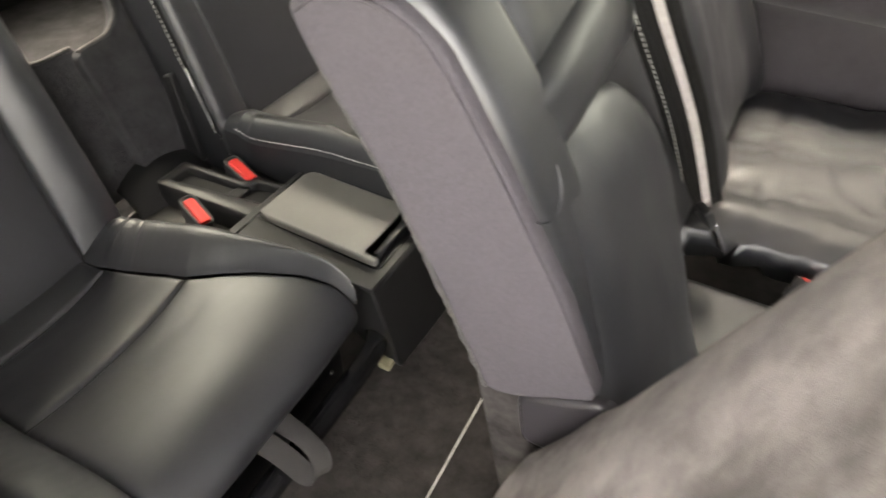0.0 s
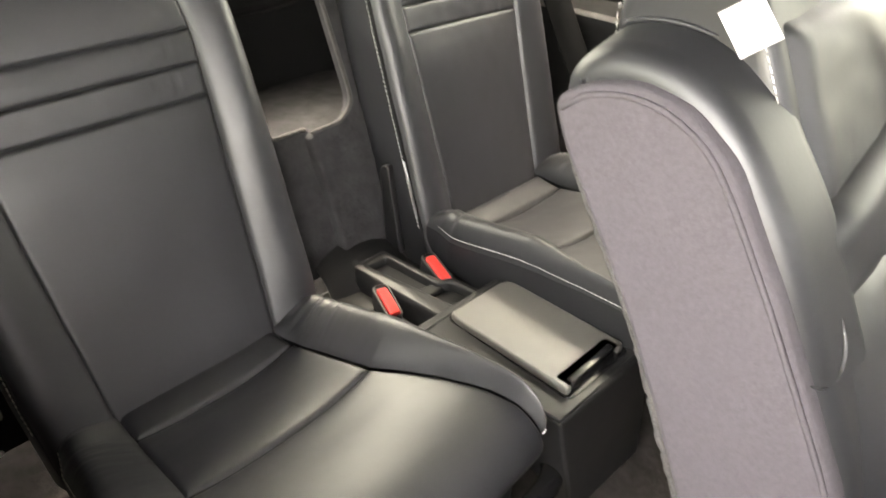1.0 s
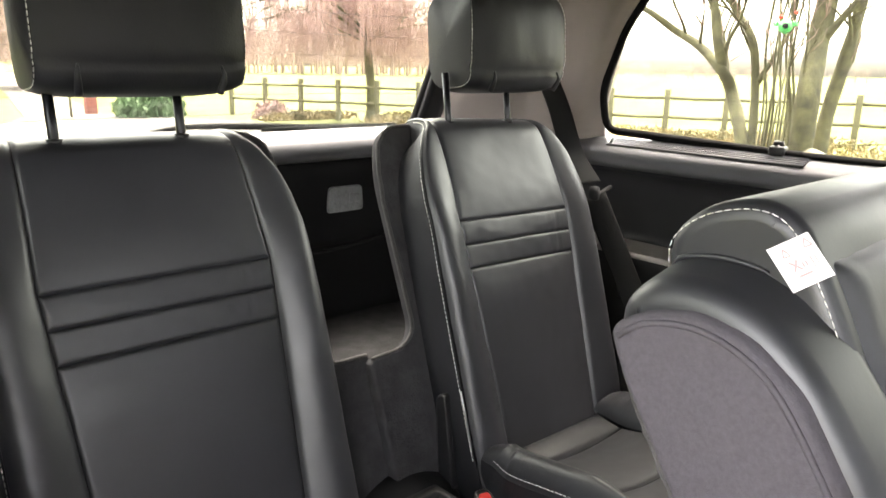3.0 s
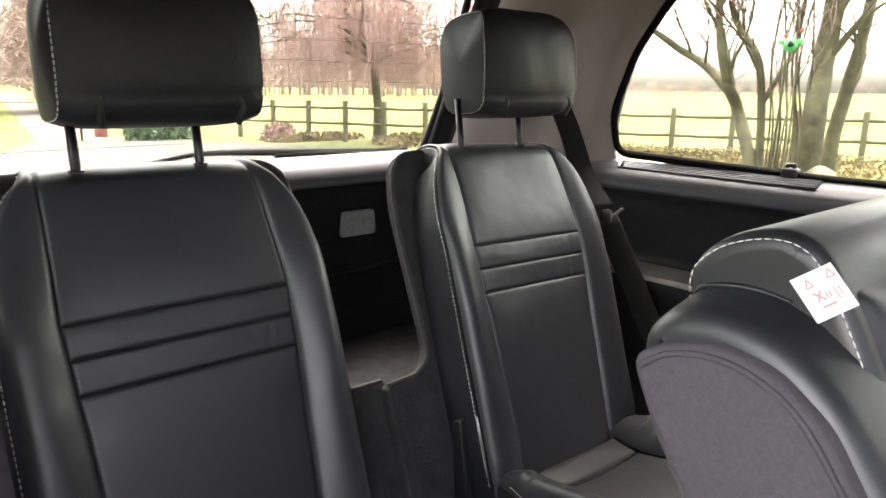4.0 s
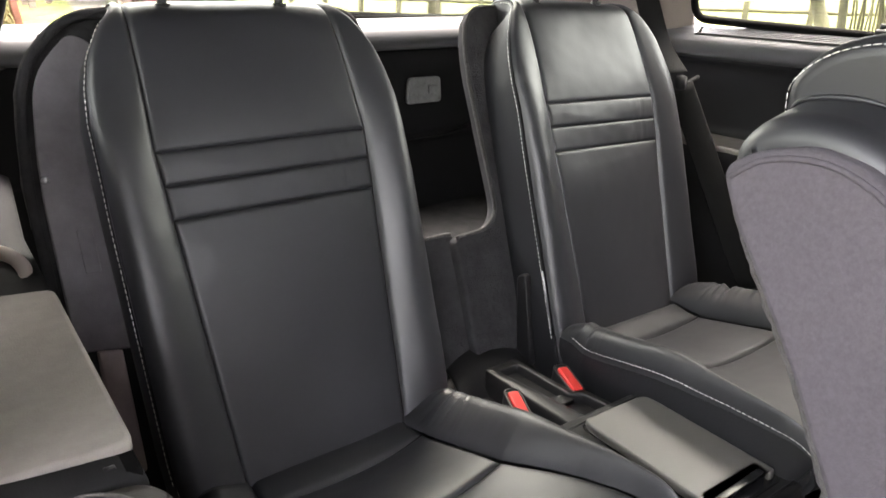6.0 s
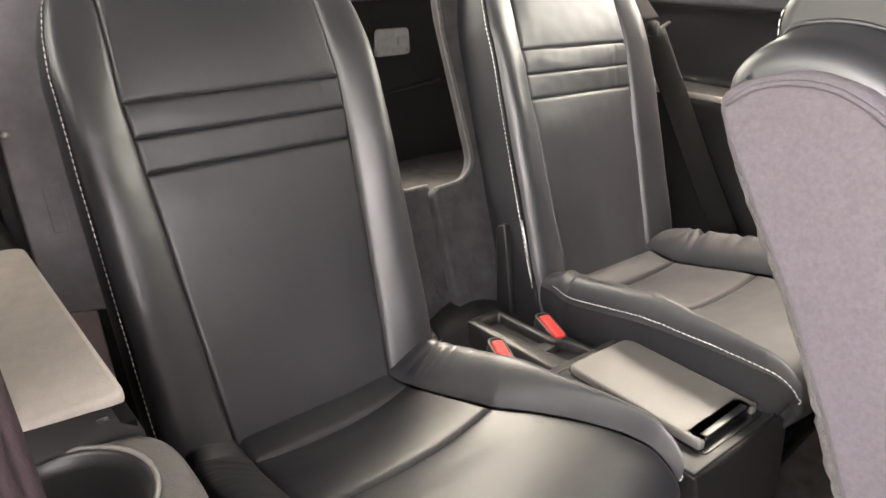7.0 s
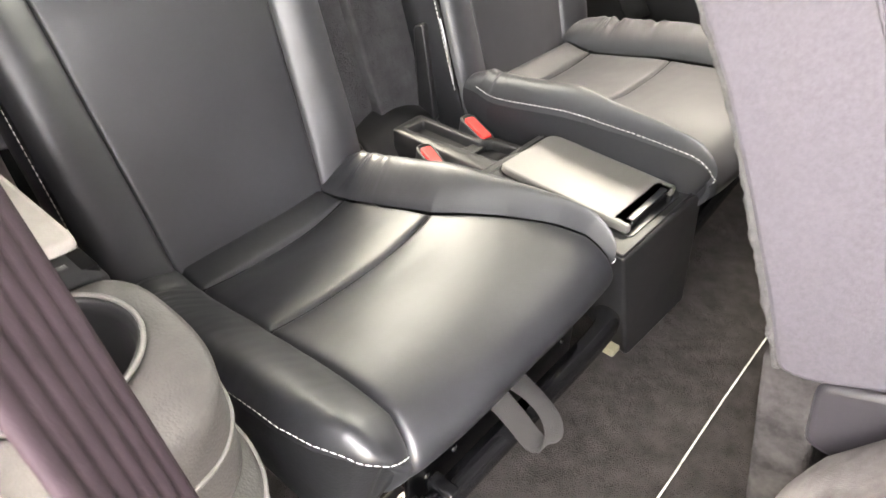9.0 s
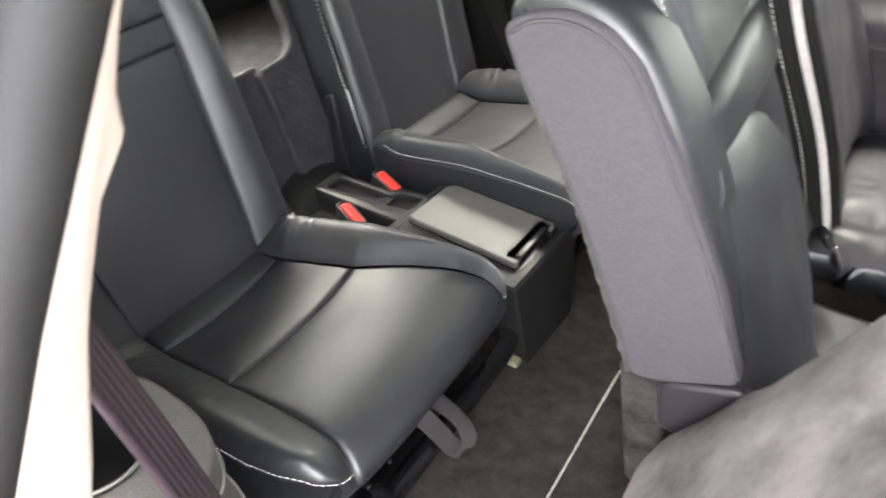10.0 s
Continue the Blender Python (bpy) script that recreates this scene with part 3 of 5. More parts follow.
# the cushion: height above the floor along its depth
CUSH_MID = spline([(0, 0.405, 0.150), (0, 0.346, 0.139), (0, 0.280, 0.155), (0, 0.210, 0.175), (0, 0.120, 0.193), (0, 0.065, 0.199), (0, 0.032, 0.195), (0, 0.013, 0.180), (0, 0.017, 0.158), (0, 0.034, 0.130), (0, 0.052, 0.112)], 160)


def cush_at(v):
    s = max(0, min(159.999, v * 160))
    i = int(s)
    p = CUSH_MID[i].lerp(CUSH_MID[i + 1], s - i)
    d = (CUSH_MID[min(160, i + 2)] - CUSH_MID[max(0, i - 1)]).normalized()
    return p, Vector((0, d.z, -d.y))


def c_of(y):
    return next(i for i, p in enumerate(CUSH_MID) if p.y <= y) / 160


C1, C2, C_FRONT = c_of(0.346), c_of(0.210), c_of(0.020)
CUSH_OUTSIDE = [(0.0, 0.103), (C1, 0.104), (C2, 0.113), (c_of(0.12), 0.115), (c_of(0.05), 0.118), (C_FRONT, 0.127), (C_FRONT + 0.06, 0.130), (1.0, 0.130)]
CUSH_INSIDE = [(0.0, 0.103), (C1, 0.106), (C2, 0.118), (c_of(0.165), 0.140), (c_of(0.133), 0.152), (c_of(0.08), 0.168), (c_of(0.04), 0.174), (C_FRONT, 0.176), (1.0, 0.170)]
CUSH_RIM_OUTSIDE = [(0.0, 0.166), (C1 * 0.5, 0.172), (C1, 0.180), (C2, 0.188), (c_of(0.10), 0.188), (c_of(0.065), 0.183), (c_of(0.048), 0.177), (c_of(0.032), 0.168), (C_FRONT, 0.155), (C_FRONT + 0.04, 0.143), (1.0, 0.140)]
CUSH_RIM_INSIDE = [(0.0, 0.176), (C1 * 0.5, 0.178), (C1, 0.182), (C2, 0.188), (c_of(0.06), 0.188), (c_of(0.035), 0.184), (C_FRONT, 0.178), (C_FRONT + 0.06, 0.173), (1.0, 0.170)]
C_END = C_FRONT + 0.008


def dish(sx, k, v):
    """How far the sitting surface rises towards the bolster on side k."""
    return (0.009 if k == sx else 0.018) * min(1, v / C1) * max(0, min(1, (C_END + 0.05 - v) / 0.12))


def cushion_panel(sx, v0, v1, puff, nv):
    """sx: the side of the wall; the panel reaches further towards the car's middle."""
    def f(u, v):
        w = lerp_table(v, CUSH_OUTSIDE if u * sx > 0 else CUSH_INSIDE)
        p, n = cush_at(v)
        edge = min((1 - abs(u)) * w, (v - v0) * 0.62, (v1 - v) * 0.62)
        h = dip(edge, 0.0065, 0.0030) + puff * (1 - u ** 4) * max(0.0, math.sin(math.pi * (v - v0) / (v1 - v0))) ** 0.6 + wrinkle((u * w, v, 7 + v0), 0.4)
        h += dish(sx, 1 if u > 0 else -1, v) * abs(u) ** 2.5
        return Vector((u * w, p.y, p.z)) + n * h
    return surface(f, bunched(-1, 1, 50), bunched(v0, v1, nv))


def cushion_bolster_point(sx, k, u, v):
    """k: which side of the seat; u from the inner seam to the outer edge."""
    a, b = lerp_table(v, CUSH_OUTSIDE if k == sx else CUSH_INSIDE), lerp_table(v, CUSH_RIM_OUTSIDE if k == sx else CUSH_RIM_INSIDE)
    p, n = cush_at(v)
    wide = min(1, (b - a) / 0.07)
    end = math.sqrt(max(0.0, 1 - (1 - max(0.0, min(1.0, (C_END - v) / 0.11))) ** 2))
    crest = (0.020 * wide + (0.009 if k == sx else 0.024)) * end * min(1, 0.45 + v / 0.10)
    tall = k == sx and sx > 0       # the bolster along the far wall stands up and is gathered
    if tall:
        crest += 0.020 * end * min(1, 0.5 + v / 0.10)
    rim = (0.002 if k == sx else 0.006) * min(1, v / C1) * max(0, min(1, (C_END + 0.05 - v) / 0.12))
    h = crest * max(0.0, math.sin(math.pi * min(1, u ** (0.8 if tall else 1.15) * 0.90 + 0.01))) ** (0.7 if tall else 0.85) + dish(sx, k, v) * (1 - u) + rim * u
    x = a + (b - a) * (u + 0.13 * math.sin(math.pi * u))
    h += dip(u * (b - a)) + dip((1 - u) * (b - a), 0.003, 0.004) + dip((C_END - v) * 0.62, 0.003, 0.004)
    # gathered folds where the bolster meets the backrest
    fold = 0.0017 * noise.noise(Vector((v * 62 + u * 1.2, u * 1.5, 3 + k))) + 0.0011 * noise.noise(Vector((v * 120 - u, u * 2, 9)))
    h += (1.5 if k > 0 else 0.5) * fold * math.exp(-((v - C1 * 1.2) / 0.10) ** 2) * math.sin(math.pi * u) ** 0.7
    if tall:
        pleat = math.sin(v * 95 + 2.2 * noise.noise(Vector((v * 9, u * 2, 1)))) * (0.5 + noise.noise(Vector((v * 14, 0, 6))))
        h += 0.0042 * pleat * math.sin(math.pi * min(1, u * 1.1)) * math.exp(-((v - C1) / 0.26) ** 2)
    h += wrinkle((k * x, v, 11), 0.6)
    end = max(0.0, 1 - (C_END - v) / 0.20) ** 2
    return Vector((k * x, p.y, p.z + (0.017 if k == sx else 0.010) * end * u)) + n * h


def cushion_bolster(sx, k):
    return surface(lambda u, v: cushion_bolster_point(sx, k, u, v), bunched(0, 1, 26), [*even(0, 0.9 * C_END, 180), *even(0.91 * C_END, C_END, 20)])


def corner_point(sx, k, u, v):
    a, b = lerp_table(v, CUSH_OUTSIDE if k == sx else CUSH_INSIDE), lerp_table(v, CUSH_RIM_OUTSIDE if k == sx else CUSH_RIM_INSIDE)
    p, n = cush_at(v)
    base = cushion_bolster_point(sx, k, u, C_END) - cush_at(C_END)[0]
    blend = max(0, 1 - (v - C_END) / 0.12)
    return Vector((k * (a + (b - a) * u), p.y + 0.004 * u ** 4, p.z)) + Vector((0, base.y, base.z)) * blend


def front_corner(sx, k):
    """The leather below the end of the bolster, round the cushion's front."""
    return surface(lambda u, v: corner_point(sx, k, u, v), even(0, 1, 10), even(C_END, 1.0, 24))


def cushion_side(sx, k):
    def f(u, v):
        e = cushion_bolster_point(sx, k, 1.0, v) if v <= C_END else corner_point(sx, k, 1.0, v)
        low = Vector((e.x - k * 0.008, max(e.y, 0.050), min(e.z, 0.100)))
        p = e.lerp(low, u)
        p.x += k * 0.004 * math.sin(math.pi * u)
        return p
    return surface(f, even(0, 1, 12), [*even(0, C_END, 70), *even(C_END + 0.004, 1, 24)])


def stitch_line_cushion(sx, k):
    out = [cushion_bolster_point(sx, k, 0.955, v) + Vector((k * 0.0012, 0, 0.0008)) for v in even(0.05, C_END * 0.985, 60)]
    out += [cushion_bolster_point(sx, k, u, C_END * 0.992) + Vector((0, -0.0015, 0.0003)) for u in even(0.9, 0.02, 14)]
    return out


def headrest(parent, shift, x=0.0):
    """Head restraint: cushion with a bottom flap, two posts and their sleeves."""
    tilt = Matrix.Translation((x, 0.608, 0.698)) @ pose(0, 0, 0, -5, 0, 0)
    def f(u, v):
        # u round the front-back section, v across
        ang = 2 * math.pi * u
        wide = 0.115 - 0.020 * max(0, math.sin(ang)) ** 2
        c, s = math.cos(ang), math.sin(ang)
        e = 0.50
        yy = 0.056 * math.copysign(abs(c) ** e, c)
        zz = 0.088 + 0.088 * math.copysign(abs(s) ** e, s)
        if c < 0:
            yy -= 0.010 * (1 - abs(v) ** 3) * (1 - abs(s))
            yy -= dip(abs(zz - 0.032), 0.004, 0.004)
        shrink = 1 - 0.11 * abs(v) ** 6
        q = Vector((v * wide, yy * shrink, 0.088 + (zz - 0.088) * shrink))
        q += Vector((0, -1, 0)) * wrinkle((v * 0.13, zz, 5 + x), 1.5) * (c < 0)
        return tilt @ q
    bm = surface(f, even(0, 1, 72), bunched(-1, 1, 40))
    bmesh.ops.remove_doubles(bm, verts=bm.verts, dist=1e-5)
    head = part("head_cushion", bm, LEATHER_SHADED, parent, "black leather head cushion")
    for sx in (-1, 1):
        def cap(u, v, sx=sx):
            q = tilt.inverted() @ f(u, float(sx))
            r = 1 - v
            high = max(0, math.sin(2 * math.pi * u)) * r
            return tilt @ Vector((sx * (0.115 - 0.020 * high ** 2 + 0.004 * (1 - r * r)), q.y * r, 0.088 + (q.z - 0.088) * r))
        part("head_side", surface(cap, even(0, 1, 60), [0, 0.06, 0.2, 0.4, 0.6, 0.8, 0.995]), LEATHER_SHADED, head, "leather side piece")
        part("stitching", stitches([Vector(f(u, sx * 0.985)) + Vector((sx * 0.001, -0.001, 0)) for u in even(0.22, 0.78, 40)]), THREAD, head, "cream thread")
        part("flap_notch", tube(spline([tilt @ Vector((sx * 0.077, -0.062, 0.031)), tilt @ Vector((sx * 0.079, -0.064, 0.018)), tilt @ Vector((sx * 0.077, -0.052, 0.001))], 8), [0.0015, 0.002, 0.0026, 0.0032, 0.0036, 0.004, 0.0042, 0.0044, 0.0045], 8), LEATHER_SHADED, head)
        post = part("post", tube([(x + shift + sx * 0.070, 0.600, 0.62), (x + shift + sx * 0.070, 0.602, 0.66), (x + shift + sx * 0.070, 0.612, 0.73)], 0.0055, 12), DARK_STEEL, parent, "steel post")
        part("sleeve", tube([(x + shift + sx * 0.070, 0.600, 0.648), (x + shift + sx * 0.070, 0.600, 0.6545)], 0.0085, 14), PLASTIC, post, "black plastic sleeve")


def third_row_seat(at, shell_at, head_at, post_shift, sx, label):
    """sx: the side on which the car's wall lies, -1 or 1."""
    s = thing("rear_seat", label, "car seat", "third row seats", at=at)
    b0, b1, b2 = SEAMS
    part("lower_panel", back_panel_mesh(0.02, b0, 0.003, 60), LEATHER, s)
    part("seam_band", back_panel_mesh(b0, b1, 0.0005, 22), LEATHER, s)
    part("seam_band", back_panel_mesh(b1, b2, 0.0005, 22), LEATHER, s)
    part("upper_panel", back_panel_mesh(b2, 1.0, 0.003, 54), LEATHER, s)
    def core(u, v):
        p, n = back_at(v)
        return Vector((u * (lerp_table(v, OUTER_W) - 0.012), p.y, p.z)) - n * 0.014
    part("back_core", surface(core, even(-1, 1, 8), even(0, 1, 40), 0.05, (0, 1, 0)), RUBBER, s, "dark foam core")
    for k in (-1, 1):
        bol = part("back_bolster", bolster_mesh(k), LEATHER, s)
        part("stitching", stitches(stitch_line_back(k)), THREAD, bol, "cream thread")
        part("back_side", gusset_mesh(k), LEATHER_SHADED, s)
    # the far cushion lies a little flatter
    lie = Matrix.Identity(4) if sx < 0 else Matrix.Translation((0, 0.108, 0.190)) @ pose(0, 0, 0, 5.2, 0, 0) @ Matrix.Translation((0, -0.12, -0.19))
    cushion = [part("cushion_rear", cushion_panel(sx, 0.02, C1, 0.007, 20), LEATHER, s),
               part("cushion_middle", cushion_panel(sx, C1, C2, 0.0085, 34), LEATHER, s),
               part("cushion_front", cushion_panel(sx, C2, 1.0, 0.008, 80), LEATHER, s)]
    for k in (-1, 1):
        bol = part("cushion_bolster", cushion_bolster(sx, k), LEATHER, s)
        part("stitching", stitches(stitch_line_cushion(sx, k), 0.0040, 0.0030, 0.00055), THREAD, bol, "cream thread")
        cushion += [bol, part("cushion_side", cushion_side(sx, k), LEATHER_SHADED, s), part("front_corner", front_corner(sx, k), LEATHER, s)]
    # dark tubes in the grooves paint the shade of the sunken seams
    for v in (C1, C2):
        line = []
        for u in even(-0.98, 0.98, 40):
            p, n = cush_at(v)
            line.append(Vector((u * lerp_table(v, CUSH_OUTSIDE if u * sx > 0 else CUSH_INSIDE), p.y, p.z)) + n * (dish(sx, 1 if u > 0 else -1, v) * abs(u) ** 2.5 - 0.0045))
        cushion.append(part("seam", tube(line, 0.0022, 6), RUBBER, s, "sunken seam with its shade painted dark"))
    for piece in cushion:
        piece.matrix_basis = lie
    part("cushion_base", box((-0.160, 0.07, 0.085), (0.160, 0.40, 0.118), 0.008), PLASTIC, s, "black base pan")
    # carpeted panel behind the backrest, reaching to the car's middle
    sl = math.atan(0.335)
    y0, z0 = 0.4616, 0.103
    def lay(a, b, c):
        return (-sx * a, y0 + b * math.sin(sl) + c * math.cos(sl), z0 + b * math.cos(sl) - c * math.sin(sl))
    outline = [(-0.238, 0.02), (0.2965, 0.02), (0.2965, 0.234), (0.203, 0.236), (0.210, 0.50), (0.190, 0.574), (-0.170, 0.574), (-0.228, 0.515), (-0.246, 0.40)]
    ring = rounded(outline, [0.02, 0.004, 0.012, 0.05, 0.05, 0.07, 0.09, 0.07, 0.06], 7)
    shell = part("back_shell", prism(ring, lay, 0.022, 0.005), CARPET, s, "dark carpeted seat back")
    shell.matrix_basis = at.inverted() @ shell_at
    part("carpet_edge", tube([Vector(lay(a, b, 0.004)) + Vector((noise.noise(Vector((a, b, 1)) * 90), noise.noise(Vector((a, b, 5)) * 90), 0)) * 0.002 for a, b in ring[21:]], 0.0036, 7), FUZZ, shell, "frayed carpet edge")
    if sx < 0:
        cover = rounded([(-0.234, 0.202), (-0.150, 0.188), (-0.150, 0.535), (-0.172, 0.548), (-0.216, 0.505), (-0.232, 0.40)], [0.01, 0.004, 0.01, 0.03, 0.05, 0.05], 5)
        cov = part("side_cover", prism(cover, lambda a, b, c: lay(a, b, -0.007 + c), 0.0065, 0.002), SEAT_COVER, shell, "smooth grey-black side cover")
        # black plate: the hinge frame, and the shaded gap beside the strip painted black
        part("hinge_plate", prism(rounded([(-0.232, 0.012), (-0.150, 0.012), (-0.150, 0.20), (-0.232, 0.21)], 0.006, 3), lambda a, b, c: lay(a, b, -0.003 + c), 0.003, 0.001), PLASTIC_SOFT, shell, "black plate for the hinge frame and the dark gap beside the strip")
        part("lower_cover", prism(rounded([(-0.2165, 0.052), (-0.191, 0.050), (-0.189, 0.194), (-0.2150, 0.199)], [0.004, 0.006, 0.003, 0.003], 4), lambda a, b, c: lay(a, b, -0.010 + c), 0.008, 0.003), HINGE_COVER, shell, "pink-grey cover strip")
        for a, b in ((-0.2118, 0.033), (-0.2095, 0.015), (-0.2225, 0.089)):
            part("screw", lathe([(0.0, 0.004), (0.0025, 0.0035), (0.004, 0.002), (0.0045, 0), (0, 0)], 12, Matrix.Translation(lay(a, b, -0.0025)) @ pose(0, 0, 0, 90 + math.degrees(sl), 0, 0)), STEEL, shell, "small steel screw")
        part("cover_screw", lathe([(0.0, 0.003), (0.003, 0.0025), (0.0042, 0.001), (0.0045, 0), (0, 0)], 12, Matrix.Translation(lay(-0.226, 0.392, -0.007)) @ pose(0, 0, 0, 90 + math.degrees(sl), 0, 0)), STEEL, shell, "small steel screw")
        part("cover_lip", tube([lay(a, b, -0.002) for a, b in rounded([(-0.242, 0.03), (-0.243, 0.40), (-0.224, 0.512), (-0.172, 0.566), (-0.120, 0.570)], [0.01, 0.05, 0.06, 0.06, 0.02], 6)], 0.0055, 8), CARPET, shell, "rounded carpeted lip")
        part("pressed_mark", prism(rounded([(-0.208, 0.285), (-0.192, 0.285), (-0.192, 0.335), (-0.208, 0.335)], 0.003, 3), lambda a, b, c: lay(a, b, -0.0088 + c), 0.002, 0.0006), SEAT_COVER, shell, "small raised mark")
    hold = thing("head_restraint", "black leather head restraint on steel posts, raised above its seat", "head restraint", "third row head restraints", at=head_at)
    headrest(hold, post_shift)
    return s


NEAR = pose(-0.298, 0, 0)
FAR = Matrix.Translation((0.263, 0.45, 0.17)) @ pose(0, 0, 0, 0, 2.0, 0.5) @ Matrix.Translation((0, -0.45, -0.17))
FAR_SHELL = Matrix.Translation((0.287, 0.45, 0)) @ pose(0, 0, 0, 0, 0, 3.5) @ Matrix.Translation((0, -0.45, 0))
near_seat = third_row_seat(NEAR, NEAR, pose(-0.279, 0, 0), -0.0255, -1, "black leather third row seat with cream stitching, upright")
far_seat = third_row_seat(FAR, FAR_SHELL, pose(0.334, 0.0, 0, 0, 0, 1), -0.055, 1, "black leather third row seat beside the boot wall, upright")


# ---- under the near seat ----
def seat_frame():
    f = thing("seat_rail", "black steel tube rail under the leather seat", "seat rail")
    part("tube", tube(spline([(-0.47, 0.030, 0.046), (-0.39, 0.026, 0.050), (-0.26, 0.025, 0.052), (-0.12, 0.024, 0.053), (-0.075, 0.026, 0.058), (-0.050, 0.040, 0.060), (-0.035, 0.07, 0.055)], 40), 0.0145, 18), GLOSS_BLACK, f)
    plate = part("bracket", box((-0.400, 0.046, 0.028), (-0.120, 0.052, 0.092), 0.002), DARK_STEEL, f, "flat dark steel mounting plate")
    part("flange", box((-0.400, 0.046, 0.088), (-0.120, 0.085, 0.093), 0.002), PLASTIC, plate)
    for x in (-0.375, -0.335, -0.145):
        part("rivet", lathe([(0.0, 0), (0.004, 0), (0.0035, 0.002), (0.0, 0.003)], 12, pose(x, 0.046, 0.072, 90, 0, 0)), GLOSS_BLACK, plate)
    part("foot_plate", box((-0.475, 0.02, 0.030), (-0.385, 0.075, 0.044), 0.005), PLASTIC, f)
    part("clamp", box((-0.378, 0.012, 0.034), (-0.362, 0.044, 0.070), 0.004), GLOSS_BLACK, f)
    bolt = part("bolt", lathe([(0.0, 0), (0.012, 0), (0.012, 0.003), (0.0075, 0.004), (0.0075, 0.011), (0.0, 0.011)], 6, pose(-0.396, 0.048, 0.045)), CHROME, f, "chrome bolt")
    part("washer", lathe([(0.0, 0), (0.015, 0), (0.015, 0.002), (0.0, 0.002)], 20, pose(-0.396, 0.048, 0.0435)), STEEL, bolt)
    part("clip", box((-0.066, 0.012, 0.0), (-0.040, 0.03, 0.012), 0.003), WOOD, f, "tan plastic clip")
    b = thing("seat_rail", "black steel tube rail under the leather seat", "seat rail")
    part("tube", tube(spline([(0.47, 0.055, 0.05), (0.20, 0.042, 0.052), (0.12, 0.036, 0.055)], 16), 0.015, 12), GLOSS_BLACK, b)
    st = thing("pull_strap", "looped grey webbing pull strap hanging below the seat", "strap")
    line = spline([(-0.232, 0.085, 0.101), (-0.243, 0.046, 0.099), (-0.246, 0.012, 0.094), (-0.250, -0.010, 0.084), (-0.257, -0.020, 0.070), (-0.264, -0.016, 0.058), (-0.268, -0.002, 0.060), (-0.270, 0.020, 0.078), (-0.274, 0.044, 0.096), (-0.280, 0.085, 0.100)], 60)
    flat, turn = Vector((0.93, 0.10, 0.35)), Vector((0.62, -0.45, -0.55))
    across = [flat.lerp(turn, math.sin(math.pi * min(1, i / 48)) ** 2 * 0.75) for i in range(61)]
    part("webbing", ribbon(line, across, 0.026, 0.0016), WEBBING, st)
    pip = thing("carpet_piping", "white piped edge strip on the floor carpet", "piping")
    part("strip", tube(spline([(-0.62, -0.126, 0.003), (-0.21, -0.1225, 0.003), (-0.07, -0.1205, 0.003), (0.08, -0.120, 0.003), (0.3, -0.121, 0.003)], 120), [0.0012 + 0.0005 * noise.noise(Vector((i * 0.7, 0, 0))) for i in range(121)], 6), STRIP, pip)


seat_frame()


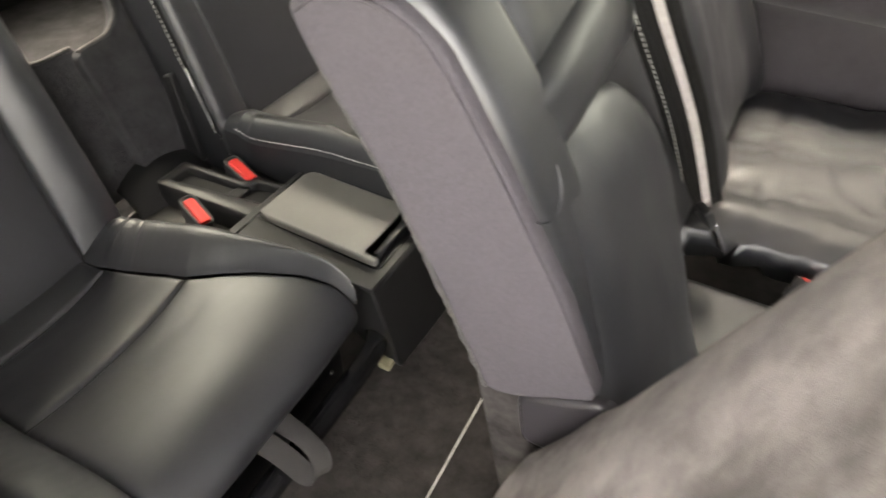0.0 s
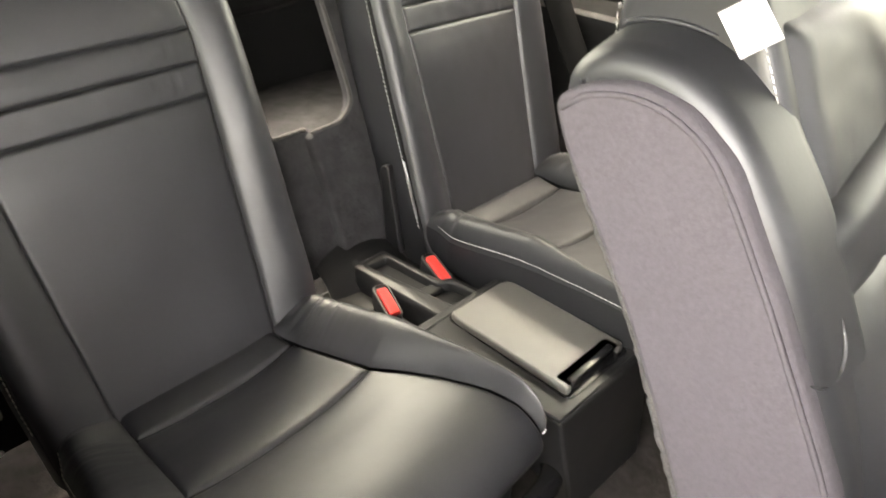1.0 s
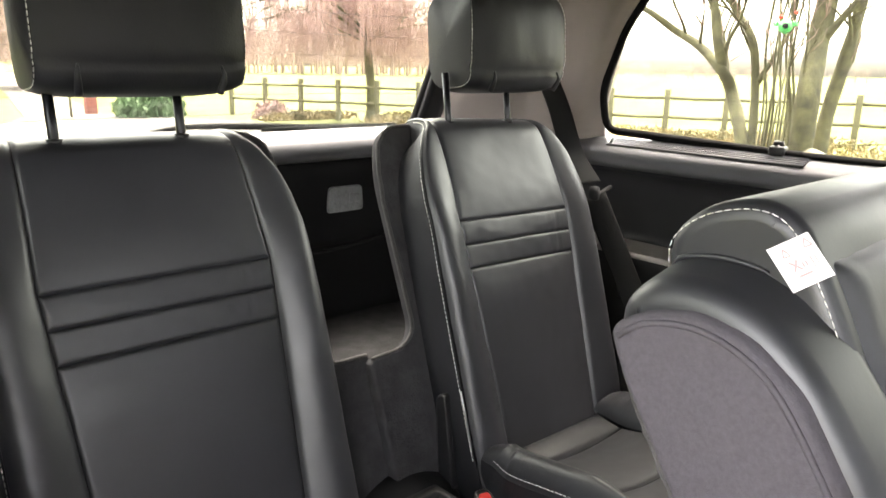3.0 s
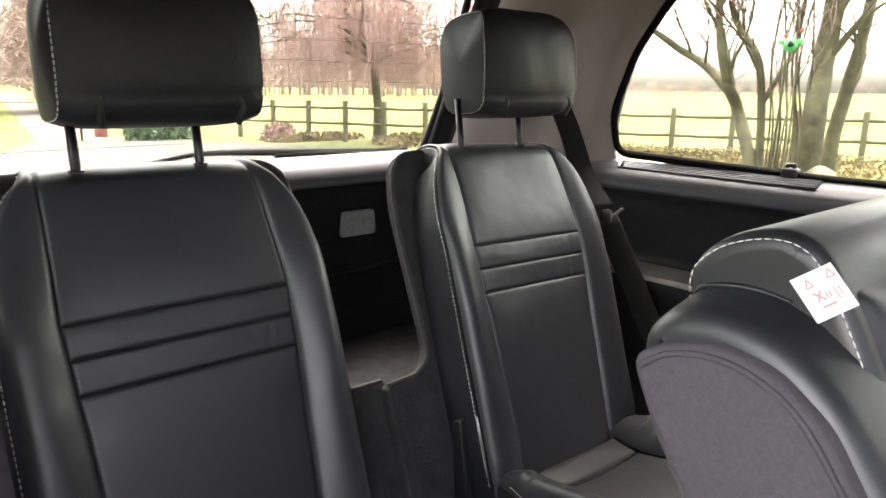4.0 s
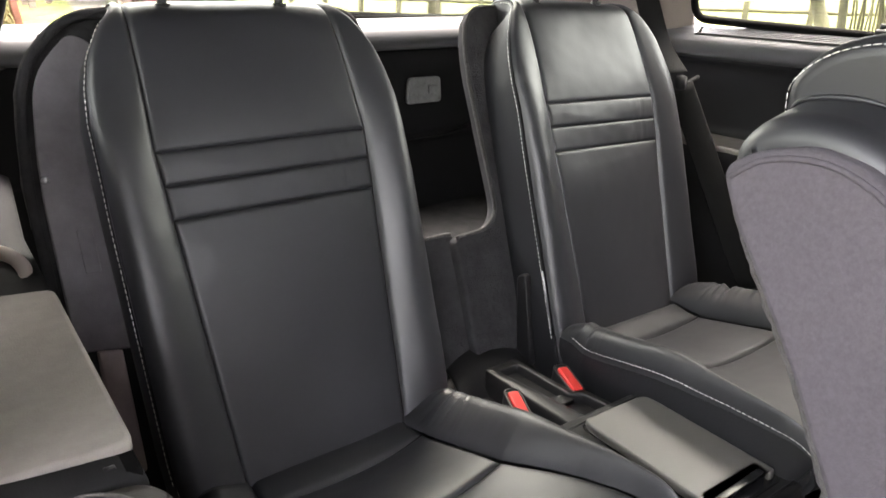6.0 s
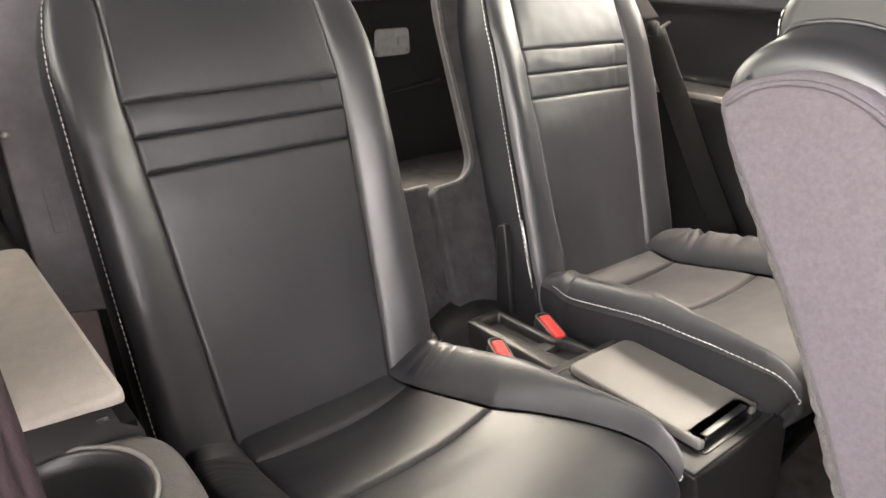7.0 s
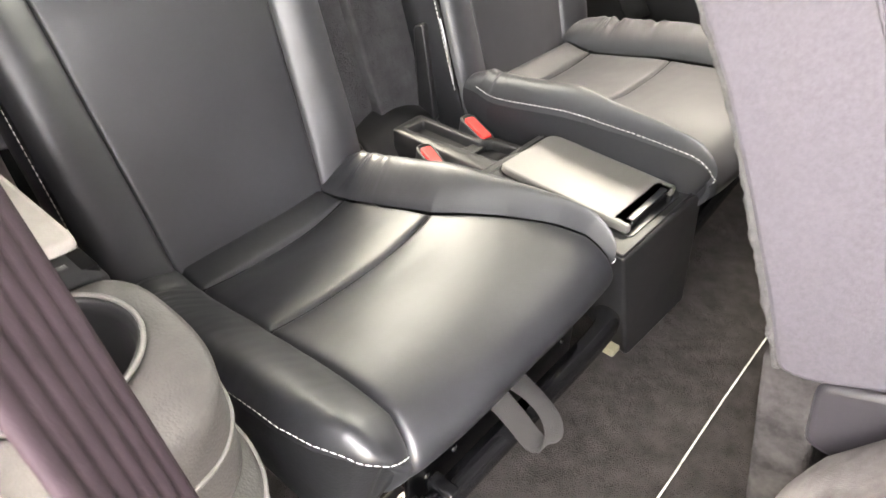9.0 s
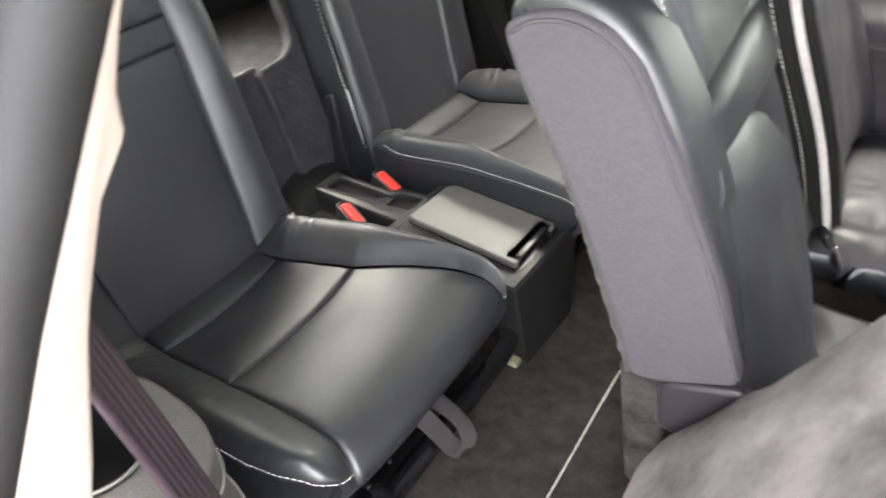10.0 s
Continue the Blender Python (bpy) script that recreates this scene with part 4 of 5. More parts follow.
# ---- middle console ----
def console():
    c = thing("console", "black plastic centre console box with closed grey lid", "console")
    def lay(x, k):
        return x
    # one hollow body: a slanting front wall, and behind it a tunnel through which the rail runs
    prof = [(0.002, 0.0), (0.014, 0.0), (0.022, 0.045), (0.034, 0.072), (0.056, 0.082), (0.11, 0.082), (0.15, 0.05), (0.25, 0.04), (0.25, 0.166), (0.020, 0.166)]
    def hull(a, b, k):
        left, right = -0.050 - 0.17 * b, 0.093 + 0.07 * b
        return (left + (right - left) * k / 0.17, a - 0.007 * k / 0.17, b)
    part("body", prism(rounded(prof, [0.002, 0.002, 0.02, 0.02, 0.01, 0.02, 0.02, 0.002, 0.004, 0.006], 4), hull, 0.17, 0.005, 3), PLASTIC, c)
    part("top_rim", tube([(-0.075, 0.024, 0.1655), (0.101, 0.020, 0.1665), (0.107, 0.235, 0.1665), (-0.078, 0.235, 0.1655)], 0.0026, 8, closed=True), PLASTIC, c, "slightly raised rim")
    lid_ring = rounded([(-0.040, 0.062), (-0.040, 0.040), (-0.031, 0.0395), (-0.030, 0.0585), (0.062, 0.0555), (0.062, 0.0365), (0.074, 0.036), (0.078, 0.222), (-0.030, 0.228), (-0.034, 0.215)], [0.004, 0.004, 0.002, 0.002, 0.002, 0.002, 0.006, 0.018, 0.006, 0.006], 4)
    lid = part("lid", prism(lid_ring, lambda a, b, k: (a, b, 0.166 + k), 0.012, 0.003), LID, c, "grey grained plastic lid")
    # thin black slab paints the shade in the finger slot
    part("finger_slot", box((-0.0300, 0.0375, 0.1655), (0.0615, 0.0585, 0.1672)), GAP, lid, "finger slot with its inner shade painted black")
    part("lid_lip", box((-0.0285, 0.0395, 0.1672), (0.0605, 0.0510, 0.1785), 0.0035, 3), GLOSS_BLACK, lid, "glossy black latch bar")
    part("lid_skirt", prism(rounded([(-0.043, 0.033), (0.078, 0.029), (0.082, 0.224), (-0.034, 0.231)], 0.010, 4), lambda a, b, k: (a, b, 0.1655 + k), 0.0022, 0.0008), GLOSS_BLACK, lid, "gap with its shade painted black round the lid")
    # tray behind: base, two ridges, groove
    part("tray_base", box((-0.080, 0.24, 0.0), (0.11, 0.45, 0.112), 0.008), PLASTIC, c)
    outer = rounded([(-0.024, 0.236), (0.062, 0.232), (0.054, 0.300), (0.036, 0.315), (0.032, 0.425), (-0.028, 0.425)], 0.007, 4)
    inner = rounded([(0.010, 0.242), (0.050, 0.240), (0.042, 0.296), (0.026, 0.306), (0.022, 0.408), (-0.012, 0.410)], 0.005, 4)
    tr = part("tray", prism(outer, lambda a, b, k: (a, b, 0.108 + k), 0.030, 0.001), PLASTIC, c, "raised storage tray")
    bm = bmesh.new()
    n = len(outer)
    rings = [[bm.verts.new((a, b, z)) for a, b in path] for path, z in ((outer, 0.136), (outer, 0.1495), ([(a + (p - a) * 0.12, b + (q - b) * 0.12) for (a, b), (p, q) in zip(outer, inner)], 0.152), ([(a + (p - a) * 0.86, b + (q - b) * 0.86) for (a, b), (p, q) in zip(outer, inner)], 0.152), (inner, 0.1500), (inner, 0.137))]
    for r, q in zip(rings, rings[1:]):
        for i in range(n):
            bm.faces.new((r[i], r[(i + 1) % n], q[(i + 1) % n], q[i]))
    part("tray_rim", bm, PLASTIC, tr, "rounded tray wall round a recess")
    part("tray_step", prism(rounded([(0.000, 0.300), (0.034, 0.300), (0.026, 0.318), (0.000, 0.322)], 0.004, 3), lambda a, b, k: (a, b, 0.137 + k), 0.009, 0.002), PLASTIC, tr, "low step in the tray")
    # cover rising to the carpeted panels
    cov = spline([(0, 0.405, 0.118), (0, 0.43, 0.150), (0, 0.458, 0.165), (0, 0.500, 0.170)], 18)
    part("rear_cover", surface(lambda u, v: (0.005 + u * (0.082 - 0.02 * v), cov[int(round(v * 18))].y, cov[int(round(v * 18))].z - 0.012 - 0.018 * u * u), even(-1, 1, 26), even(0, 1, 18), 0.006, (0, 0, -1)), PLASTIC, c, "moulded rear cover")
    return c


console()


def buckle(x, y, z, lean, turn, group="third row buckles"):
    """Lies along its own y axis, the red button on top."""
    b = thing("seat_belt_buckle", "black seat belt buckle with red release button", "belt buckle", group, at=pose(x, y, z, lean, 0, turn))
    part("body", prism(rounded([(-0.0115, -0.030), (0.0115, -0.030), (0.0120, 0.034), (-0.0120, 0.034)], [0.010, 0.010, 0.012, 0.012], 5), lambda a, c, k: (a, c, k - 0.030), 0.0275, 0.003, 3), PLASTIC, b)
    part("rim", tube([(a, c, -0.002) for a, c in rounded([(-0.0102, -0.029), (0.0102, -0.029), (0.0108, 0.032), (-0.0108, 0.032)], 0.009, 5)], 0.0018, 8, closed=True), PLASTIC, b, "raised black rim")
    part("button", prism(rounded([(-0.0080, -0.0265), (0.0080, -0.0265), (0.0080, 0.0235), (-0.0080, 0.0235)], 0.0035, 4), lambda a, c, k: (a, c, k - 0.010 + 0.0016 * math.cos(a * 130)), 0.0115, 0.0025, 3), RED, b, "red release button")
    part("stalk", box((-0.009, 0.02, -0.10), (0.009, 0.030, -0.020), 0.003), PLASTIC, b)
    return b


buckle(-0.054, 0.321, 0.158, 10, -20)
buckle(0.052, 0.330, 0.156, 10, -16)
rod = thing("release_rod", "thin bare steel release wire beside the seat", "rod")
part("wire", tube(spline([(0.081, 0.428, 0.281), (0.079, 0.415, 0.25), (0.083, 0.405, 0.20), (0.092, 0.392, 0.135)], 14), 0.0015, 8), STEEL, rod)
part("bracket", prism(rounded([(0.0, 0.12), (0.034, 0.12), (0.026, 0.262), (0.006, 0.270)], 0.008, 4), lambda a, b, k: (0.070 + k, 0.428 + a + 0.12 * (b - 0.12), b), 0.014, 0.003), PLASTIC, rod, "black plastic bracket")


# ---- near side armrest and cup holder ----
def cup_unit():
    a = thing("side_armrest", "grey plastic side armrest with a cup holder", "armrest")
    top = prism(rounded([(-0.549, 0.155), (-0.549, 0.440), (-0.600, 0.452), (-0.655, 0.452), (-0.655, 0.160)], 0.012, 4), lambda x, y, k: (x, y, 0.397 + k), 0.012, 0.004)
    part("lid", top, ARMREST, a)
    ring = part("rear_ring", tube([(-0.598 + 0.034 * math.cos(k * math.pi / 16), 0.522 + 0.046 * math.sin(k * math.pi / 16), 0.402 + 0.012 * math.sin(k * math.pi / 16)) for k in range(32)], 0.0075, 10, closed=True), PILLAR_LIGHT, a, "pale plastic ring behind the lid")
    # black dish and block paint the shade in the ring and behind the lid
    part("ring_hollow", lathe([(0, 0.372), (0.030, 0.372), (0.033, 0.396), (0.031, 0.398), (0, 0.376)], 24, Matrix.Translation((-0.598, 0.522, 0))), GAP, ring, "hollow with its inner shade painted black")
    part("slot", box((-0.650, 0.134, 0.372), (-0.551, 0.156, 0.4025), 0.001), GAP, a, "gap with its shade painted black")
    part("latch", box((-0.571, 0.141, 0.399), (-0.564, 0.146, 0.4035), 0.001), DARK_STEEL, a, "small steel latch")
    # rounded front with the well
    cx, cy, r = -0.603, 0.088, 0.041
    def shell(u, v):
        ang = 2 * math.pi * u
        c, s = math.cos(ang), math.sin(ang)
        # from the rim outwards and down
        sx_, sy = (0.063 if c > 0 else 0.075), (0.056 if s > 0 else 0.088)
        e = 0.72
        ox, oy = sx_ * math.copysign(abs(c) ** e, c), sy * math.copysign(abs(s) ** e, s)
        if v < 0.3:
            t = v / 0.3
            x, y = (1 - t) * r * 1.06 * c + t * ox * 0.97, (1 - t) * r * 1.06 * s + t * oy * 0.97
            return (cx + x, cy + y, 0.398 - 0.004 * t * t)
        t = (v - 0.3) / 0.7
        # a collar, a groove under it, then the wider lower body
        flare = 1.0 + 0.08 * t - 0.10 * math.exp(-((t - 0.285) / 0.022) ** 2) + 0.085 / (1 + math.exp(-(t - 0.315) * 160)) - 0.08 * math.exp(-((t - 0.66) / 0.02) ** 2) + 0.04 / (1 + math.exp(-(t - 0.69) * 160))
        return (cx + ox * flare, cy + oy * flare, 0.394 - 0.40 * t ** 1.3)
    part("front_moulding", surface(shell, even(0, 1, 72), [*even(0, 0.45, 16), *even(0.455, 0.56, 24), *even(0.58, 0.72, 8), *even(0.73, 0.82, 20), *even(0.85, 1, 5)]), MOULDING_SHADED, a, "rounded grey moulding")
    for v, r_ in ((0.405, 0.0016), (0.535, 0.0022), (0.80, 0.0022)):
        part("ridge", tube([shell(u / 72, v) for u in range(72)], [r_ * (1 + 0.35 * noise.noise(Vector((u * 0.4, v * 9, 0)))) for u in range(72)], 7, closed=True), LID, a, "worn moulded ridge")
    well = lathe([(0.034, 0.30), (0.0345, 0.33), (0.0385, 0.335), (0.0395, 0.390), (0.041, 0.3985), (0.0440, 0.4005), (0.0458, 0.3985), (0.0458, 0.385), (0.043, 0.33), (0.040, 0.295)], 40, Matrix.Translation((cx, cy, 0)))
    part("cup_well", well, PLASTIC, a, "dark cup well with raised rim")
    part("cup_rim", tube([(cx + 0.0452 * math.cos(k * math.pi / 24), cy + 0.0452 * math.sin(k * math.pi / 24), 0.4005) for k in range(48)], 0.0015, 8, closed=True), LID, a, "thin pale rim round the cup well")
    part("well_floor", lathe([(0.0, 0.30), (0.030, 0.301), (0.031, 0.306), (0.034, 0.306), (0.035, 0.300), (0.039, 0.300), (0.039, 0.296), (0.0, 0.296)], 32, Matrix.Translation((cx, cy, 0))), PLASTIC, a, "ringed well floor")
    s = thing("sill_trim", "grey plastic sill trim beside the seat base", "trim")
    part("step", box((-0.545, -0.10, 0.0), (-0.497, 0.40, 0.05), 0.012, 3), PLASTIC_SOFT, s)


cup_unit()
far_arm = thing("side_armrest", "grey plastic side armrest beside the far seat", "armrest")
part("lid", prism(rounded([(0.549, 0.155), (0.549, 0.66), (0.655, 0.66), (0.655, 0.160)], 0.012, 4), lambda x, y, k: (x, y, 0.397 + k), 0.012, 0.004), ARMREST, far_arm)


# ---- near pillar and its belt ----
def near_pillar():
    inner = [(0.30, -0.76), (0.50, -0.700), (0.60, -0.661), (0.657, -0.642), (0.692, -0.625), (0.71, -0.615), (0.80, -0.575), (1.0, -0.52)]
    outer = [(0.30, -0.85), (0.50, -0.775), (0.60, -0.728), (0.67, -0.692), (0.711, -0.668), (0.74, -0.649), (0.80, -0.61), (1.0, -0.54)]
    def at(k, out, z):
        # k: 0 the outer edge at the door opening, 1 the inner edge; both lean inwards with height
        a, b = lerp_table(z, outer), lerp_table(z, inner)
        bow = math.sin(math.pi * max(0, min(1, k)))
        return Vector((a + (b - a) * k - 0.006 * out * bow, -0.15 + 0.05 * k - 0.010 * bow, z))
    zs = even(0.30, 1.0, 60)
    def trimf(u, v):
        knob = 0.008 * math.exp(-((v - 0.712) / 0.005) ** 2) * (u > 0.9)
        q = at(u, 1, v)
        q.x += knob
        return q
    t = thing("pillar_trim", "pale plastic trim on the door pillar", "pillar trim", kind="structure")
    part("face", surface(trimf, even(0, 1, 16), zs, 0.012, (0, 1, 0)), PILLAR_LIGHT, t)
    part("door_seal", tube([at(0, 0, z) + Vector((-0.010, 0.004, 0)) for z in zs], 0.010, 10), RUBBER, t, "black rubber door seal")
    part("door_frame", surface(lambda u, v: at(0, 0, v) + Vector((-0.016 - 0.10 * u, 0.006 + 0.02 * u, 0)), even(0, 1, 8), zs, 0.012, (0, 1, 0)), PAINT, t, "dark painted door frame")
    g = thing("belt_guide", "pale plastic belt guide on the door pillar", "belt guide")
    part("loop", box((-0.628, -0.098, 0.700), (-0.612, -0.085, 0.722), 0.004), PILLAR_LIGHT, g)
    b = thing("seat_belt", "brown-black woven seat belt hanging from the pillar", "seat belt")
    across = Vector((0.60, 0.71, -0.36)).normalized()
    edge = [Vector((-0.6208 - 0.0315 * k - 0.077 * k * k, -0.081 + 0.448 * k + 0.129 * k * k, 0.55 + k)) for k in even(0.20, -0.27, 40)]
    part("webbing", woven_strap([p - across * 0.020 for p in edge], across, 0.040, 0.0026), BELT, b)
    part("edge", tube([p - across * 0.0015 for p in edge], 0.0018, 6), BELT, b, "thicker woven edge")


near_pillar()


def far_belt():
    b = thing("seat_belt", "black seat belt running down beside the far seat", "seat belt", "third row belts")
    part("webbing", ribbon(spline([(0.503, 0.528, 0.512), (0.506, 0.475, 0.42), (0.508, 0.405, 0.30), (0.510, 0.330, 0.18)], 24), (0.55, -0.80, 0.2), 0.044, 0.002), BELT_DARK, b)
    part("upper_webbing", ribbon(spline([(0.60, 0.735, 0.715), (0.585, 0.69, 0.66), (0.56, 0.63, 0.58), (0.53, 0.56, 0.53)], 20), (0.75, -0.6, 0.0), 0.046, 0.002), BELT_DARK, b, "black webbing behind the seat")
    part("guide", lathe([(0, -0.008), (0.012, -0.008), (0.014, 0.0), (0.012, 0.008), (0, 0.008)], 18, pose(0.492, 0.520, 0.519, 90, 0, 20)), PLASTIC_SOFT, b, "rounded grey belt guide")
    part("guide_arm", tube(spline([(0.50, 0.52, 0.515), (0.525, 0.525, 0.518), (0.555, 0.53, 0.524)], 10), 0.004, 8), RUBBER, b)


far_belt()


# ---- second row ----
def front_y(z):
    return -0.153 - (0.505 - z) * 0.49


def middle_seat():
    s = thing("middle_seat", "second row middle seat, black leather with purple-grey carpeted side", "car seat", "second row seats")
    side = [(0.020, 0.562), (0.006, 0.530), (-0.058, 0.430), (-0.100, 0.350), (-0.139, 0.268), (-0.168, 0.200), (-0.197, 0.206), (-0.278, 0.250), (-0.233, 0.356), (-0.203, 0.408), (-0.161, 0.481), (-0.113, 0.553), (-0.079, 0.579), (-0.042, 0.587), (-0.005, 0.578)]
    ring = rounded(side, 0.012, 3)
    part("side_panel", prism(ring, lambda a, b, c: (-0.163 + c, a, b), 0.03, 0.006), PANEL_CARPET, s, "purple-grey carpeted side")
    part("piping", tube([(-0.1635, a, b) for a, b in spline_2d([(-0.272, 0.262), (-0.226, 0.358), (-0.196, 0.410), (-0.154, 0.480), (-0.107, 0.549), (-0.076, 0.572), (-0.044, 0.579), (-0.010, 0.572), (0.010, 0.557)], 40)], 0.0022, 6), PANEL_CARPET, s, "piped seam")
    part("fuzzy_edge", tube([(-0.158, a + 0.003 * noise.noise(Vector((a, b, 0)) * 120) + 0.0030 * noise.noise(Vector((a, b, 4)) * 330), b) for a, b in spline_2d([(0.010, 0.540), (0.003, 0.528), (-0.057, 0.432), (-0.098, 0.351), (-0.137, 0.268), (-0.166, 0.202)], 60)], [0.0042 * min(1, 0.3 + i / 9) for i in range(61)], 7), FUZZ, s, "fuzzy carpet edge")
    # leather shoulder between the carpeted side and the middle
    lead = [(0.028, 0.566), (-0.058, 0.43), (-0.165, 0.205), (-0.283, 0.245), (-0.236, 0.362), (-0.190, 0.445), (-0.158, 0.505), (-0.112, 0.566), (-0.078, 0.592), (-0.040, 0.603), (0.002, 0.597)]
    def shoulder(a, b, c):
        t = min(1, c / 0.075)
        k = 1 + 0.012 * math.sin(t * math.pi * 0.5)
        return (-0.150 + c, -0.12 + (a + 0.12) * k, 0.40 + (b - 0.40) * k + 0.012 * t)
    part("shoulder", prism(rounded(lead, 0.024, 5), shoulder, 0.075, 0.019, 7), LEATHER, s, "leather shoulder bolster")
    part("hem", tube(spline([(-0.1525, -0.193, 0.424), (-0.143, -0.200, 0.420), (-0.128, -0.203, 0.424), (-0.116, -0.200, 0.436), (-0.108, -0.190, 0.452)], 16), [0.0008 + 0.0014 * math.sin(math.pi * i / 16) for i in range(17)], 8), LEATHER, s, "stitched hem of the shoulder")
    # head part and the middle of the backrest
    head = [(0.016, 0.590), (0.016, 0.622), (-0.012, 0.646), (-0.050, 0.656), (-0.078, 0.644), (-0.100, 0.604), (-0.150, 0.503), (-0.24, 0.33), (-0.29, 0.22), (-0.20, 0.20), (-0.03, 0.45)]
    part("head_section", prism(rounded(head, 0.016, 4), lambda a, b, c: (-0.100 + c, a, b + 0.018 * math.sin(min(1, c / 0.34) * math.pi)), 0.34, 0.012, 4), LEATHER, s, "leather head section")
    st = spline([(-0.1000, 0.0125, 0.592), (-0.1000, 0.0115, 0.618), (-0.0995, -0.012, 0.6395), (-0.0995, -0.048, 0.6490), (-0.0995, -0.073, 0.639), (-0.0995, -0.096, 0.602), (-0.0995, -0.121, 0.552), (-0.0995, -0.146, 0.504)], 60)
    part("stitching", stitches(st, 0.0040, 0.0026, 0.00045), THREAD, s, "cream thread")
    part("crease", tube(spline([(-0.1005, 0.010, 0.596), (-0.1015, 0.002, 0.606), (-0.1020, -0.018, 0.611), (-0.1020, -0.040, 0.612), (-0.1015, -0.062, 0.609)], 20), [0.0010 + 0.0013 * math.sin(math.pi * i / 20) for i in range(21)], 8), LEATHER, s, "leather fold")
    # puffed front pieces
    def pad(x0, x1, z0, z1, puff, shape):
        def f(u, v):
            x, z = x0 + (x1 - x0) * u, z0 + (z1 - z0) * v
            x, z = shape(u, v, x, z)
            e = min(u, 1 - u) * (x1 - x0), min(v, 1 - v) * (z1 - z0)
            h = puff * (1 - (2 * u - 1) ** 4) * (1 - (2 * v - 1) ** 4) + dip(min(e), 0.010, 0.008) + wrinkle((x, z, 9), 2.0)
            # slanting pulls in the soft leather
            pull = (x * 0.8 + z * 0.6) * 26 + 1.5 * noise.noise(Vector((x, z, 2)) * 9)
            h += puff * 0.26 * math.sin(pull) * max(0.0, noise.noise(Vector((x, z, 7)) * 11) + 0.25) * min(1, min(e) / 0.02)
            return (x, front_y(z) - 0.004 - h * 0.9, z + h * 0.43)
        return surface(f, bunched(0, 1, 30), bunched(0, 1, 30))
    part("upper_pad", pad(-0.085, 0.225, 0.50, 0.625, 0.006, lambda u, v, x, z: (x, z)), LEATHER, s)
    part("ridge", pad(-0.120, 0.190, 0.440, 0.512, 0.017, lambda u, v, x, z: (x, z + v * (0.070 * u - 0.004) + 0.02 * u * (1 - v))), LEATHER, s, "raised leather ridge")
    edge_line = [(0.07, 0.040), (0.20, 0.075), (0.30, 0.124), (0.37, 0.120), (0.42, 0.098), (0.46, 0.062)]
    part("lower_pad", pad(-0.154, 0.120, 0.075, 0.462, 0.024, lambda u, v, x, z: (-0.154 + 0.016 * v + (lerp_table(z, edge_line) + 0.154 - 0.016 * v) * u, z - 0.020 * v ** 4 * (2 * u - 1.1) ** 2)), LEATHER, s, "puffed leather backrest pad")
    part("foot", prism(rounded([(-0.150, 0.205), (-0.205, 0.215), (-0.225, 0.10), (-0.26, 0.0), (-0.192, 0.0), (-0.180, 0.06)], 0.012, 4), lambda a, b, c: (-0.152 + c, a, b), 0.20, 0.006), FOOT_CARPET, s, "carpeted hinge foot")
    part("hinge_cover", prism(rounded([(-0.198, 0.204), (-0.285, 0.242), (-0.320, 0.19), (-0.30, 0.13), (-0.21, 0.13)], 0.015, 4), lambda a, b, c: (-0.158 + c, a, b), 0.06, 0.008, 3), HINGE, s, "smooth purple-grey hinge cover")
    part("cushion", box((-0.150, -0.78, 0.05), (0.195, -0.285, 0.125), 0.04, 5), LEATHER, s, "flat leather seat cushion")
    # care label
    t = thing("care_label", "white paper care label hanging from the seat", "label")
    o, ax, ay = Vector((-0.1268, -0.0687, 0.6297)), Vector((0.0218, -0.0146, 0.0115)), Vector((0.0003, -0.0200, -0.0235))
    n = ax.cross(ay).normalized()
    def lay(a, b, c):
        return o + ax * a + ay * b - n * c
    part("paper", prism([(0, 0), (1, 0), (1, 1), (0, 1)], lay, 0.0006), PAPER, t, smooth=False)
    def stroke(a0, b0, a1, b1, w):
        d = Vector((a1 - a0, b1 - b0)).normalized() * w / 2
        part("print", prism([(a0 - d.y, b0 + d.x), (a1 - d.y, b1 + d.x), (a1 + d.y, b1 - d.x), (a0 + d.y, b0 - d.x)], lambda a, b, c: lay(a, b, 0.0006 + c), 0.0003), INK, t, smooth=False)
    for corners in (((0.22, 0.30), (0.30, 0.12), (0.38, 0.30)), ((0.74, 0.26), (0.84, 0.08), (0.93, 0.26))):
        for p, q in zip(corners, (*corners[1:], corners[0])):
            stroke(*p, *q, 0.030)
    stroke(0.26, 0.42, 0.46, 0.64, 0.045)
    stroke(0.44, 0.42, 0.28, 0.64, 0.045)
    stroke(0.52, 0.50, 0.52, 0.62, 0.040)
    stroke(0.60, 0.50, 0.60, 0.62, 0.040)
    stroke(0.30, 0.76, 0.62, 0.76, 0.050)
    stroke(0.74, 0.44, 0.74, 0.72, 0.025)
    stroke(0.84, 0.48, 0.84, 0.66, 0.025)


def spline_2d(points, n):
    return [(p.x, p.y) for p in spline([(a, b, 0) for a, b in points], n)]


middle_seat()


